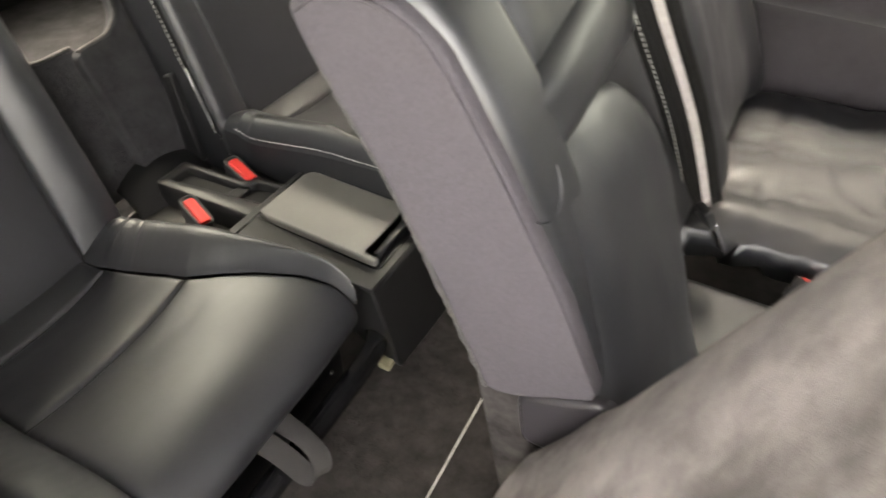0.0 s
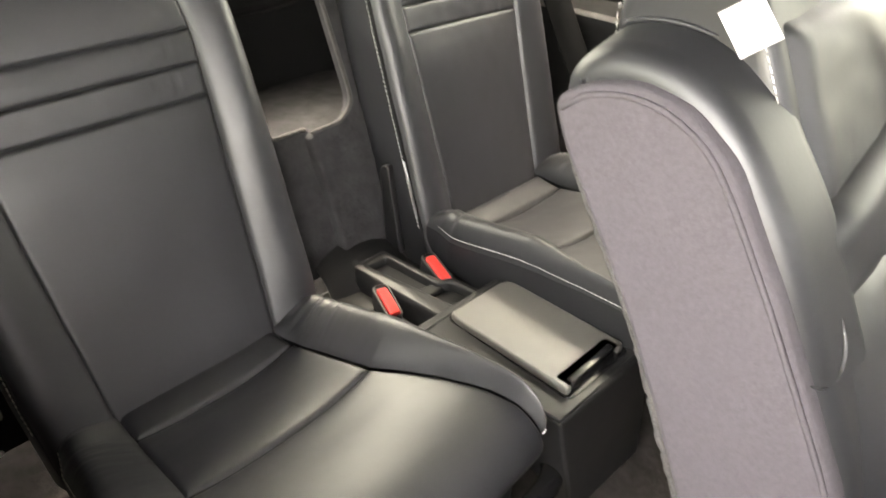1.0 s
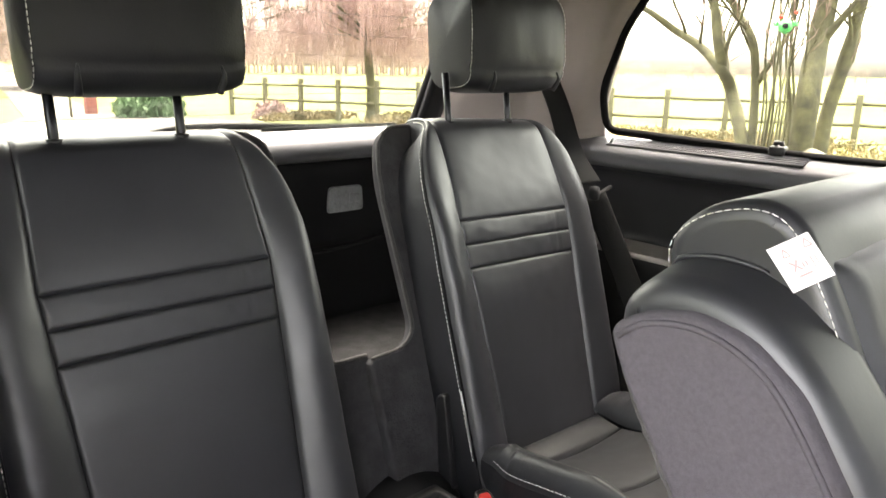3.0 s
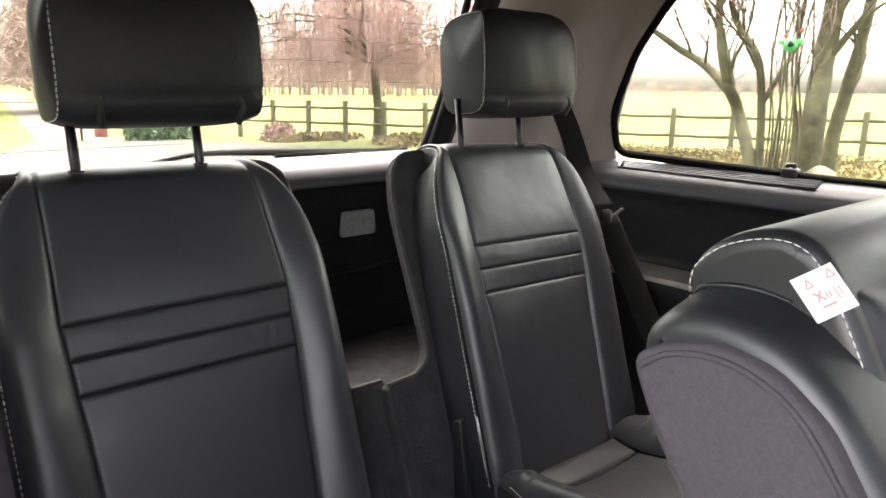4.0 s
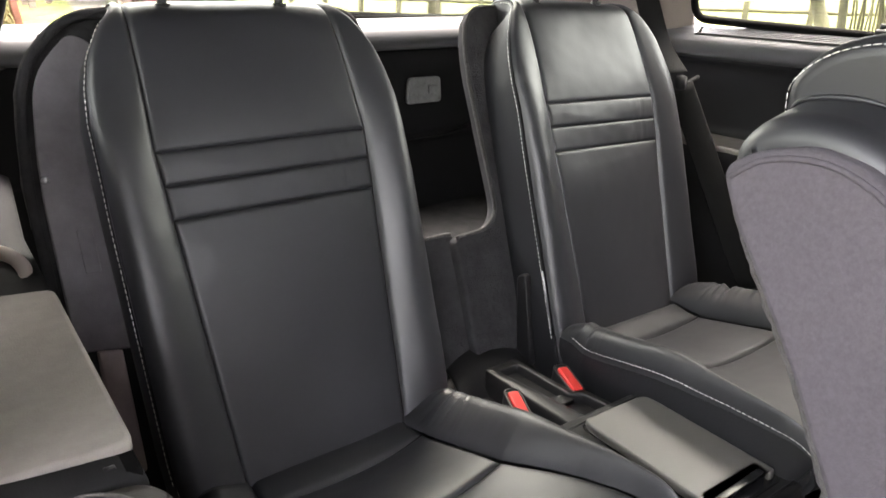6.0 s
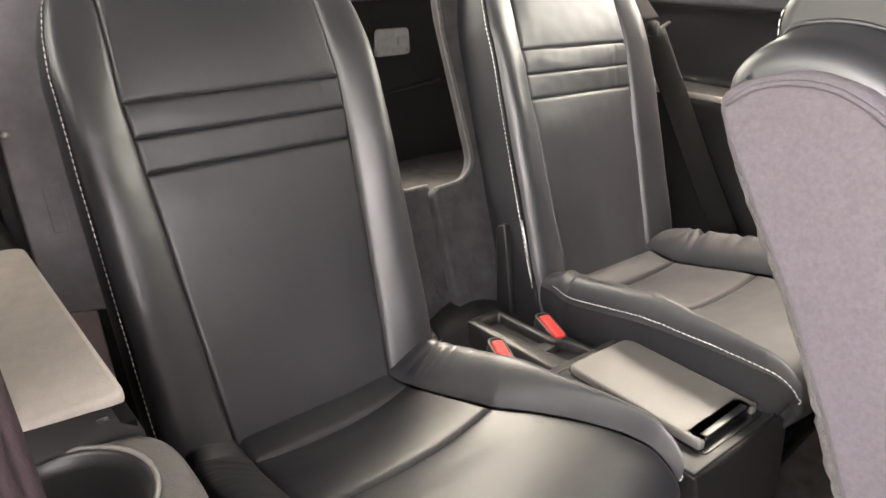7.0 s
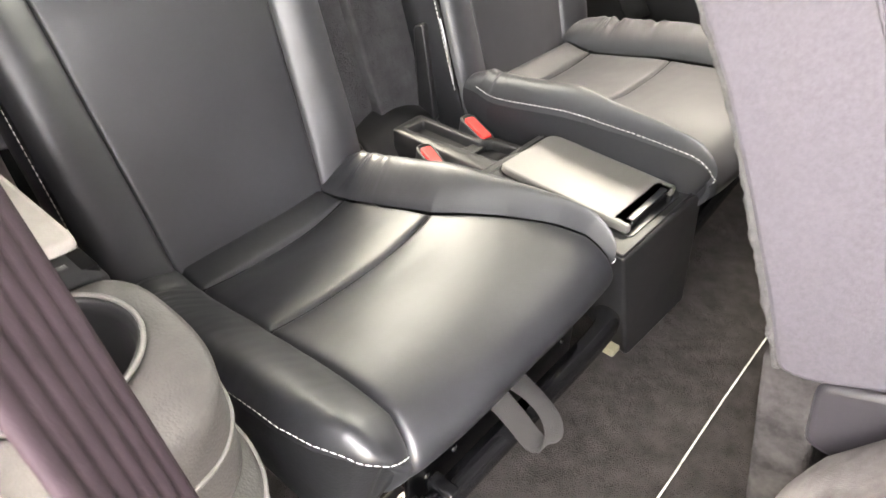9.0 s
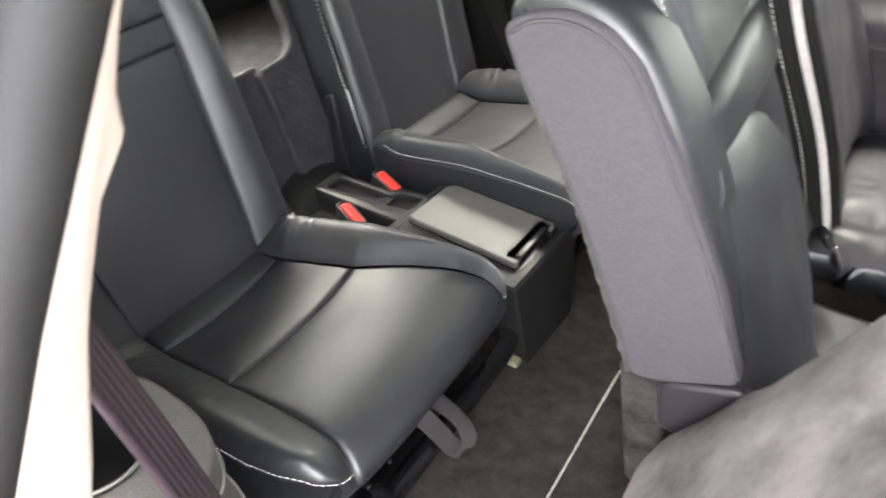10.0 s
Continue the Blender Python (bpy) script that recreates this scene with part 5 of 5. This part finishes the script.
def folded_seat():
    s = thing("folded_seat", "second row outer seat tipped forward, brown-grey carpeted back", "car seat", "second row seats")
    d = Vector((0, -0.414, 0.910)).normalized()
    n = Vector((0, 0.910, 0.414))
    def lay(a, b, c):
        p = Vector((a, -0.205, 0.105)) + d * b + n * (c - 0.12)
        soft = 0.012 * noise.noise(Vector((a, b, 0)) * 7)
        if c > 0.11:
            # shallow folds in the loose cloth, more of them towards its foot
            fold = math.sin((b + 0.28 * a) * 105 + 2.5 * noise.noise(Vector((a, b, 2)) * 8))
            soft += 0.0022 * fold * max(0.0, 0.35 + noise.noise(Vector((a, b, 5)) * 9)) * math.exp(-((b - 0.10) / 0.17) ** 2)
            soft += 0.004 * noise.noise(Vector((a, b, 8)) * 16)
        return p + n * soft
    ring = rounded([(-0.168, 0.0), (-0.158, 0.16), (-0.160, 0.62), (-0.64, 0.62), (-0.64, 0.0)], [0.06, 0.05, 0.08, 0.08, 0.06], 7)
    bm = prism(ring, lambda a, b, c: (a, b, c), 0.12, 0.045, 6)
    cap = max(bm.faces, key=lambda f: f.calc_center_median().z)
    rim = [v for v in cap.verts]
    mid = cap.calc_center_median()
    bmesh.ops.delete(bm, geom=[cap], context="FACES_ONLY")
    prev = rim
    for k in range(1, 41):
        ring_k = [bm.verts.new(v.co.lerp(mid, k / 40.5)) for v in rim]
        for i in range(len(rim)):
            j = (i + 1) % len(rim)
            bm.faces.new((prev[i], prev[j], ring_k[j], ring_k[i]))
        prev = ring_k
    bm.faces.new(prev)
    for v in bm.verts:
        v.co = lay(*v.co)
    part("back_panel", bm, SUEDE_CARPET, s)
    part("seat_base", box((-0.60, -0.72, 0.06), (-0.19, -0.30, 0.16), 0.03, 3), LEATHER, s, "leather cushion under it")


folded_seat()


def outer_seat():
    s = thing("outer_seat", "second row outer seat in black leather by the far door", "car seat", "second row seats")
    def f(u, v):
        x = 0.245 + 0.375 * u
        z = 0.20 + 0.46 * v
        h = 0.020 * (1 - (2 * u - 1) ** 6) * (1 - (2 * v - 1) ** 8)
        bol = 0.02 * (math.exp(-((u - 0.12) / 0.1) ** 2) + math.exp(-((u - 0.88) / 0.1) ** 2))
        h += bol + dip(abs(u - 0.24) * 0.375) + dip(abs(u - 0.76) * 0.375) + wrinkle((x, z, 2), 2)
        return (x, front_y(z) + 0.01 - h, z)
    part("backrest", surface(f, even(0, 1, 60), even(0, 1, 40), 0.09, (0, 1, 0)), LEATHER, s)
    def c(u, v):
        x = 0.215 + 0.415 * u
        y = -0.27 - 0.47 * v
        h = 0.02 * (1 - (2 * u - 1) ** 6) * (1 - (2 * v - 1) ** 6)
        h += 0.010 * (math.exp(-((u - 0.1) / 0.09) ** 2) + math.exp(-((u - 0.9) / 0.09) ** 2))
        h += dip(abs(v - 0.20) * 0.47, 0.004)
        h += 0.006 * math.exp(-(((u - 0.45) / 0.12) ** 2 + ((v - 0.48) / 0.07) ** 2)) - 0.005 * math.exp(-((math.hypot((u - 0.45) / 0.14, (v - 0.48) / 0.09) - 1) / 0.22) ** 2) + wrinkle((x, y, 2), 5)
        return (x, y, 0.168 + h + 0.02 * v)
    part("cushion", surface(c, even(0, 1, 60), even(0, 1, 50), 0.08, (0, 0, -1)), LEATHER, s, "creased leather cushion")
    b = thing("seat_belt", "black seat belt with painted pale shine beside the middle seat", "seat belt", "second row belts")
    line = spline([(0.09, -0.135, 0.66), (0.115, -0.185, 0.52), (0.165, -0.252, 0.36), (0.203, -0.297, 0.222)], 30)
    part("webbing", woven_strap(line, (0.6, -0.75, 0.1), 0.052, 0.0026, 7), BELT_DARK, b)
    # narrow pale strip laid on the webbing paints its highlight
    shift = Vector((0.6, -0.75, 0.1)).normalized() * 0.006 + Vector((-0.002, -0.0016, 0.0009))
    part("painted_shine_strip", woven_strap([p + shift for p in line], (0.6, -0.75, 0.1), 0.010, 0.0022, 2), BELT_SHINE, b, "painted shine along the belt")
    side = Vector((0.6, -0.75, 0.1)).normalized()
    part("stitching", stitches([p - side * 0.021 + Vector((-0.003, -0.0024, 0.0012)) for p in line], 0.0035, 0.0035, 0.0007), THREAD, b, "pale dashed thread")
    part("tongue", box((-0.016, -0.002, -0.045), (0.016, 0.002, 0.0), 0.0015, 2, Matrix.Translation((0.185, -0.312, 0.222)) @ pose(0, 0, 0, -25, 10, 35)), CHROME, b, "bright metal tongue")
    part("tongue_grip", box((-0.02, -0.005, -0.004), (0.02, 0.006, 0.02), 0.003, 2, Matrix.Translation((0.195, -0.305, 0.215)) @ pose(0, 0, 0, -25, 10, 35)), PLASTIC, b)


outer_seat()
buckle(0.200, -0.450, 0.160, 40, 60, "second row buckles")


# ---- outside ----
GROUND = -0.55
structure("ground", box((-1500, -1500, GROUND - 0.5), (1500, 1500, GROUND)), GRASS, "yellow-green winter grass field", "ground")


def flat_strip(name, pts, mat, label, category, z):
    bm = prism(pts, lambda a, b, c: (a, b, z - 0.1 + c), 0.1)
    return structure(name, bm, mat, label, category)


def polar(az, r, z=GROUND):
    return Vector((math.sin(radians(az)) * r, math.cos(radians(az)) * r, z))


flat_strip("road", [(-12, -14), (9, -14), (11.0, 3.0), (9.6, 8.0), (8.6, 12.0), (6.6, 15.6), (5.0, 18.6), (2.9, 18.2), (1.6, 15.0), (0.6, 13.4), (-9, 12.5)], TARMAC, "pale tarmac forecourt the car stands on", "road", GROUND + 0.012)
flat_strip("track", [tuple(polar(9.3, 17.5)[:2]), tuple(polar(14.4, 18.5)[:2]), tuple(polar(9.6, 120)[:2]), tuple(polar(8.6, 120)[:2])], TRACK, "pale gravel track running off between trees", "road", GROUND + 0.022)


def limbs(bm, rng, p, d, length, r, depth, spread, droop, twist=0.25, sides=7, kids=3, least=0.006):
    """A branch and its boughs, bending and tapering."""
    n = 5
    pts, rad = [p.copy()], [r]
    q, dd = p.copy(), d.normalized()
    for i in range(n):
        dd = (dd + Vector((rng.uniform(-1, 1), rng.uniform(-1, 1), rng.uniform(-1, 1))) * twist + Vector((0, 0, -droop * (i + 1) / n))).normalized()
        q = q + dd * (length / n)
        pts.append(q.copy())
        rad.append(max(least * 0.5, r * (1 - 0.62 * (i + 1) / n)))
    tube(pts, rad, max(3, sides), bm)
    if depth > 0:
        for k in range(kids):
            j = rng.randint(2, n)
            side = Vector((rng.uniform(-1, 1), rng.uniform(-1, 1), rng.uniform(-0.2, 0.8))).normalized()
            limbs(bm, rng, pts[j], (dd + side * spread), length * rng.uniform(0.55, 0.8), max(least, rad[j] * 0.75), depth - 1, spread, droop, twist, sides - 1, kids, least)
    return pts


def weeping_tree(at, seed):
    """A short trunk that forks low, arching limbs, and long twigs that hang from them."""
    rng = random.Random(seed)
    t = thing("tree", "weeping bare tree with red-brown hanging twigs by the fence", "tree")
    t.matrix_basis = Matrix.Translation(at)
    bm, crown = bmesh.new(), bmesh.new()
    stem = spline([(0, 0, -0.1), (0.04, 0, 0.7), (-0.03, 0.02, 1.5), (-0.10, 0, 2.0), (-0.20, 0, 2.5), (-0.3, 0, 3.0)], 24)
    tube(stem, [0.135 - 0.07 * (i / 24) for i in range(25)], 12, bm)
    for i in range(26):
        p = stem[rng.randint(15, 24)]
        a = rng.uniform(0, 2 * math.pi)
        out, up = rng.uniform(1.4, 3.8), rng.uniform(0.3, 1.1)
        d, e = Vector((math.cos(a), math.sin(a), 0)), Vector((-math.sin(a), math.cos(a), 0)) * rng.uniform(-0.5, 0.5)
        arch = spline([p, p + d * out * 0.22 + e * 0.4 + Vector((0, 0, up * 0.6)), p + d * out * 0.5 - e * 0.3 + Vector((0, 0, up)), p + d * out * 0.8 + e * 0.5 + Vector((0, 0, up * 0.85)), p + d * out + e + Vector((0, 0, up * 0.45))], 24)
        r = rng.uniform(0.025, 0.05)
        tube(arch, [r * (1 - 0.85 * j / 24) for j in range(25)], 7, bm)
        for k in range(5):
            q = arch[rng.randint(8, 22)]
            b = rng.uniform(0, 2 * math.pi)
            l = rng.uniform(0.5, 1.2)
            side = spline([q, q + Vector((math.cos(b) * l * 0.5, math.sin(b) * l * 0.5, 0.22)), q + Vector((math.cos(b) * l, math.sin(b) * l, -0.1)), q + Vector((math.cos(b) * l * 1.15, math.sin(b) * l * 1.15, -0.6))], 9)
            tube(side, [0.018 * (1 - 0.8 * j / 9) for j in range(10)], 4, bm)
            for n in range(22):
                g = side[rng.randint(2, 9)] + Vector((rng.gauss(0, 0.05), rng.gauss(0, 0.05), 0))
                drop = rng.uniform(0.4, 1.0) * min(2.2, max(0.4, g.z - 1.3))
                sway = Vector((rng.gauss(0, 0.10), rng.gauss(0, 0.10), 0))
                pts = [g + sway * (j / 5) ** 1.5 + Vector((rng.gauss(0, 0.015), rng.gauss(0, 0.015), 0.04 * math.sin(j * 1.2) - drop * j / 5)) for j in range(6)]
                tube(pts, [0.007, 0.0065, 0.006, 0.005, 0.004, 0.003], 3, crown)
    part("trunk", bm, BARK, t, "mossy forked trunk and arching limbs")
    part("crown", crown, TWIG, t, "hanging red-brown twigs")


weeping_tree(polar(34.4, 17.2), 5)
def garden_tree(seed, label, stems, reach):
    """Stems given by (azimuth, height) at a distance, thinning upwards; boughs and twigs grow from them."""
    rng = random.Random(seed)
    t = thing("tree", label, "tree", "garden trees")
    bm, crown = bmesh.new(), bmesh.new()
    for dist, r0, r1, rise, line in stems:
        pts = spline([polar(az, dist + 0.25 * math.sin(az * 3 + z * 2), z) for az, z in line], 30)
        rad = [(r0 + (r1 - r0) * i / 30) * (1 + 0.16 * noise.noise(p * 3)) for i, p in enumerate(pts)]
        tube(pts, rad, 12, bm)
        for k in range(reach if r0 > 0.04 else 2):
            i = rng.randint(12, 30)
            side = Vector((rng.uniform(-1, 1), rng.uniform(-1, 1), rng.uniform(0.2, 1.2))).normalized()
            tips = limbs(bm, rng, pts[i], side + Vector((0, 0, rise)), rng.uniform(0.5, 1.1), max(0.008, rad[i] * 0.45), 1, 0.8, 0.0, 0.22, 6, 3, 0.004)
            for j in range(5):
                q = tips[rng.randint(1, 5)]
                d = Vector((rng.gauss(0, 0.25), rng.gauss(0, 0.25), rng.uniform(0.2, 0.6)))
                tube([q, q + d * 0.5 + Vector((rng.gauss(0, 0.03), rng.gauss(0, 0.03), 0)), q + d], [0.006, 0.005, 0.003], 3, crown)
    part("trunk", bm, BARK, t, "mossy forked trunk and limbs")
    part("crown", crown, TWIG, t, "fine bare red-brown twigs")


garden_tree(8, "bare mossy garden tree with forked stems", [
    (9.6, 0.105, 0.03, 0.5, [(64.6, -0.6), (64.2, -0.13), (62.9, 0.54), (62.1, 0.78), (60.2, 1.10), (58.2, 1.31), (56.5, 1.5), (54, 1.75)]),
    (9.6, 0.065, 0.04, 0.8, [(62.4, 0.68), (61.7, 1.05), (61.2, 1.42), (60.9, 1.8), (60.7, 2.8)]),
    (9.5, 0.060, 0.035, 0.8, [(65.0, -0.6), (64.9, -0.1), (64.6, 0.65), (64.0, 1.17), (62.6, 1.55), (61.9, 1.8), (60.5, 2.7)]),
    (9.5, 0.035, 0.02, 0.8, [(64.7, 0.6), (65.5, 0.9), (66.5, 1.3), (66.9, 1.9), (67.2, 2.6)])], 7)
garden_tree(12, "thick bare mossy garden tree", [
    (9.2, 0.150, 0.10, 0.6, [(68.5, -0.6), (68.4, -0.1), (68.4, 0.5), (68.5, 1.0), (68.8, 1.7), (69.2, 2.8)]),
    (9.3, 0.100, 0.05, 0.6, [(69.6, -0.6), (69.8, 0.2), (70.7, 1.2), (71.6, 2.6)])], 6)
saplings = random.Random(31)
garden_tree(14, "thin red-brown stems growing in a clump", [
    (9.0 + saplings.uniform(-0.3, 0.3), saplings.uniform(0.012, 0.024), 0.008, 1.2, [(a, -0.6), (a + 0.2, 0.3), (a + saplings.uniform(-0.7, 0.7), 1.2), (a + saplings.uniform(-1.4, 1.4), 2.6)]) for a in [65.2 + 0.24 * i for i in range(11)]], 2)


def fence():
    a, b = Vector((7.6, 17.4)), Vector((14.2, 2.4))
    f = thing("fence", "weathered wooden post and rail fence by the field", "fence")
    n = 15
    mesh = None
    for i in range(n + 1):
        p = a.lerp(b, i / n)
        if mesh is None:
            mesh = part("post", box((-0.05, -0.05, 0), (0.05, 0.05, 0.98), 0.012), WOOD, f)
            ob = mesh
        else:
            ob = new("post", mesh.data)
            ob.parent = f
        ob.matrix_basis = pose(p.x, p.y, GROUND, 0, 1.5 * math.sin(i * 7), 25)
    for h in (0.45, 0.82):
        for i in range(n):
            p, q = a.lerp(b, i / n), a.lerp(b, (i + 1) / n)
            part("rail", tube([(p.x, p.y, GROUND + h), ((p.x + q.x) / 2, (p.y + q.y) / 2, GROUND + h - 0.01), (q.x, q.y, GROUND + h)], 0.035, 6), WOOD, f)


fence()


def leafy(name, at, size, mat, label, count, seed, category="bush", leaf=0.06):
    rng = random.Random(seed)
    t = thing(name, label, category)
    t.matrix_basis = Matrix.Translation(at)
    bm, stems = bmesh.new(), bmesh.new()
    for i in range(count):
        while True:
            p = Vector((rng.uniform(-1, 1), rng.uniform(-1, 1), rng.uniform(0, 1)))
            if p.length < 1 + 0.15 * math.sin(p.x * 9 + p.y * 7):
                break
        p = Vector((p.x * size[0], p.y * size[1], p.z * size[2]))
        m = Matrix.Translation(p) @ Euler((rng.uniform(0, 6), rng.uniform(0, 6), rng.uniform(0, 6))).to_matrix().to_4x4()
        s = leaf * rng.uniform(0.6, 1.4)
        vs = [bm.verts.new(m @ Vector(q)) for q in ((-s, 0, 0), (0, -s * 0.45, s * 0.1), (s, 0, 0), (0, s * 0.45, s * 0.1))]
        bm.faces.new(vs)
    for i in range(24):
        tube([(0, 0, 0), (rng.uniform(-0.4, 0.4) * size[0], rng.uniform(-0.4, 0.4) * size[1], 0.5 * size[2]), (rng.uniform(-0.8, 0.8) * size[0], rng.uniform(-0.8, 0.8) * size[1], 0.85 * size[2])], [0.02, 0.014, 0.006], 4, stems)
    part("stems", stems, BARK, t)
    part("leaves", bm, mat, t, smooth=False)
    return t


leafy("bush", polar(17.6, 18.5), (0.85, 0.6, 0.95), LEAF, "rounded evergreen bush beside the drive", 2600, 3, leaf=0.075)
leafy("hedge", polar(2.2, 22.5), (1.0, 1.5, 1.75), LEAF_DRY, "brown winter hedge beside the gate", 3600, 4, "hedge", 0.09)
leafy("bush", polar(26.5, 17.6), (0.45, 0.4, 0.42), TWIG, "low red-brown bare bush by the fence", 900, 6, leaf=0.07)
leafy("bush", polar(29.5, 17.4), (1.4, 0.3, 0.22), LEAF_DRY, "low dry plants along the fence foot", 1200, 7, leaf=0.06)
leafy("bush", polar(38.5, 16.6), (1.6, 1.0, 0.25), LEAF_DRY, "low dry plants along the fence foot", 1400, 9, leaf=0.06)
leafy("bush", polar(59.0, 13.6), (0.8, 2.6, 0.26), LEAF_DRY, "low dry brown plants under the fence", 3600, 10, leaf=0.035)
leafy("bush", polar(67.0, 12.6), (0.8, 2.0, 0.35), LEAF_DRY, "low dry plants under the garden trees", 3000, 11, leaf=0.035)


def gate_post(az, r, h, w, lean, label):
    t = thing("gate_post", label, "post", "gate posts")
    t.matrix_basis = Matrix.Translation(polar(az, r)) @ pose(0, 0, 0, 0, lean, 0)
    part("shaft", box((-w, -w, 0), (w, w, h), 0.02), REDWOOD, t)
    part("cap", box((-w * 1.2, -w * 1.2, h), (w * 1.2, w * 1.2, h + 0.05), 0.015), REDWOOD, t)


gate_post(5.0, 21.5, 1.25, 0.085, -5, "leaning red-brown wooden gate post")
gate_post(13.6, 19.5, 1.15, 0.13, 0, "thick red-brown wooden gate post by the drive")
pb = thing("post_box", "bright red post box on a dark pole", "post box", at=Matrix.Translation(polar(12.2, 18.3)))
part("body", box((-0.13, -0.10, 0.72), (0.13, 0.10, 1.06), 0.03, 3), RED_TOY, pb)
part("slot", box((-0.08, -0.104, 0.96), (0.08, -0.10, 0.985)), RUBBER, pb)
part("pole", tube([(0, 0, 0), (0, 0, 0.74)], 0.03, 10), BARK, pb)

orn = thing("garden_ornament", "green round hanging ornament with a dark hole", "ornament", at=Matrix.Translation(polar(66.2, 8.3, 1.26)) @ Matrix.Scale(0.75, 4))
bm = bmesh.new()
bmesh.ops.create_icosphere(bm, subdivisions=3, radius=0.105)
part("body", bm, GREEN_TOY, orn)
part("hole", lathe([(0, 0), (0.042, 0), (0.036, 0.012), (0, 0.012)], 20, Matrix.Translation((-0.092, -0.04, 0)) @ pose(0, 0, 0, 0, -90, 23)), RUBBER, orn, "dark round hole")
for sx in (-1, 1):
    part("wing", box((-0.03, -0.03, -0.02), (0.03, 0.03, 0.05), 0.015, 2, Matrix.Translation((sx * -0.05, sx * 0.12, 0.02))), GREEN_TOY, orn)
    part("knob", lathe([(0, 0), (0.03, 0.01), (0.03, 0.05), (0, 0.06)], 12, Matrix.Translation((sx * -0.03, sx * 0.10 - 0.03, 0.13 - 0.03 * sx))), RED_TOY, orn, "red petal")
part("string", tube([(0, 0, 0.1), (0.02, 0, 0.8)], 0.004, 5), BARK, orn)
stone = thing("boulder", "mossy rounded boulder on the verge", "stone", at=Matrix.Translation(polar(69.2, 9.0)))
bm = bmesh.new()
bmesh.ops.create_icosphere(bm, subdivisions=4, radius=0.26)
for v in bm.verts:
    v.co = Vector((v.co.x * 1.2, v.co.y, v.co.z * 0.95 + 0.18)) * (1 + 0.18 * noise.noise(v.co * 5))
part("rock", bm, STONE, stone)


def far_woods():
    rng = random.Random(21)
    def wood(name, spots, label, mat, twigs=430):
        bm = bmesh.new()
        for p, h in spots:
            tube([p, p + Vector((0, 0, h * 0.5))], [0.012 * h * 2, 0.012 * h], 4, bm)
            for k in range(twigs):
                a, rr = rng.uniform(0, 6.28), rng.uniform(0.1, 1.0)
                z0 = rng.uniform(0.15, 0.85)
                rad = h * 0.42 * math.sin(math.pi * min(1, z0 * 0.8 + 0.15)) * rr
                q = p + Vector((math.cos(a) * rad, math.sin(a) * rad, h * z0))
                e = q + Vector((math.cos(a) * 0.12, math.sin(a) * 0.12, rng.uniform(0.02, 0.20))) * h
                w = (0.0036 if twigs < 1000 else 0.0024) * h
                sidev = Vector((rng.uniform(-1, 1), rng.uniform(-1, 1), rng.uniform(-1, 1))).normalized() * w
                bm.faces.new([bm.verts.new(q - sidev), bm.verts.new(q + sidev), bm.verts.new(e)])
        return tagged(link_mesh(name, bm, mat, False), label, "woods", "", "stuff")
    wood("far_woods", [(polar(rng.uniform(16, 50), rng.uniform(110, 190)), rng.uniform(6, 11)) for i in range(230)], "distant red-brown winter woods beyond the field", TWIG_FAR)
    wood("drive_trees", [(polar(rng.choice((rng.uniform(4.0, 8.0), rng.uniform(10.5, 16.0))), rng.uniform(32, 90)), rng.uniform(4, 8)) for i in range(60)], "bare pinkish trees along the drive", TWIG_FAR)
    wood("roadside_trees", [(polar(12.4 + 0.75 * i, 38 + i), 7.4 - 0.35 * abs(i - 3)) for i in range(9)], "dense pinkish bare trees beside the drive", TWIG_FAR, 6500)
    wood("far_hedge", [(polar(rng.uniform(48, 85), rng.uniform(170, 240)), rng.uniform(2.0, 4.5)) for i in range(160)], "distant low hedgerow along the field", TWIG_FAR)


far_woods()
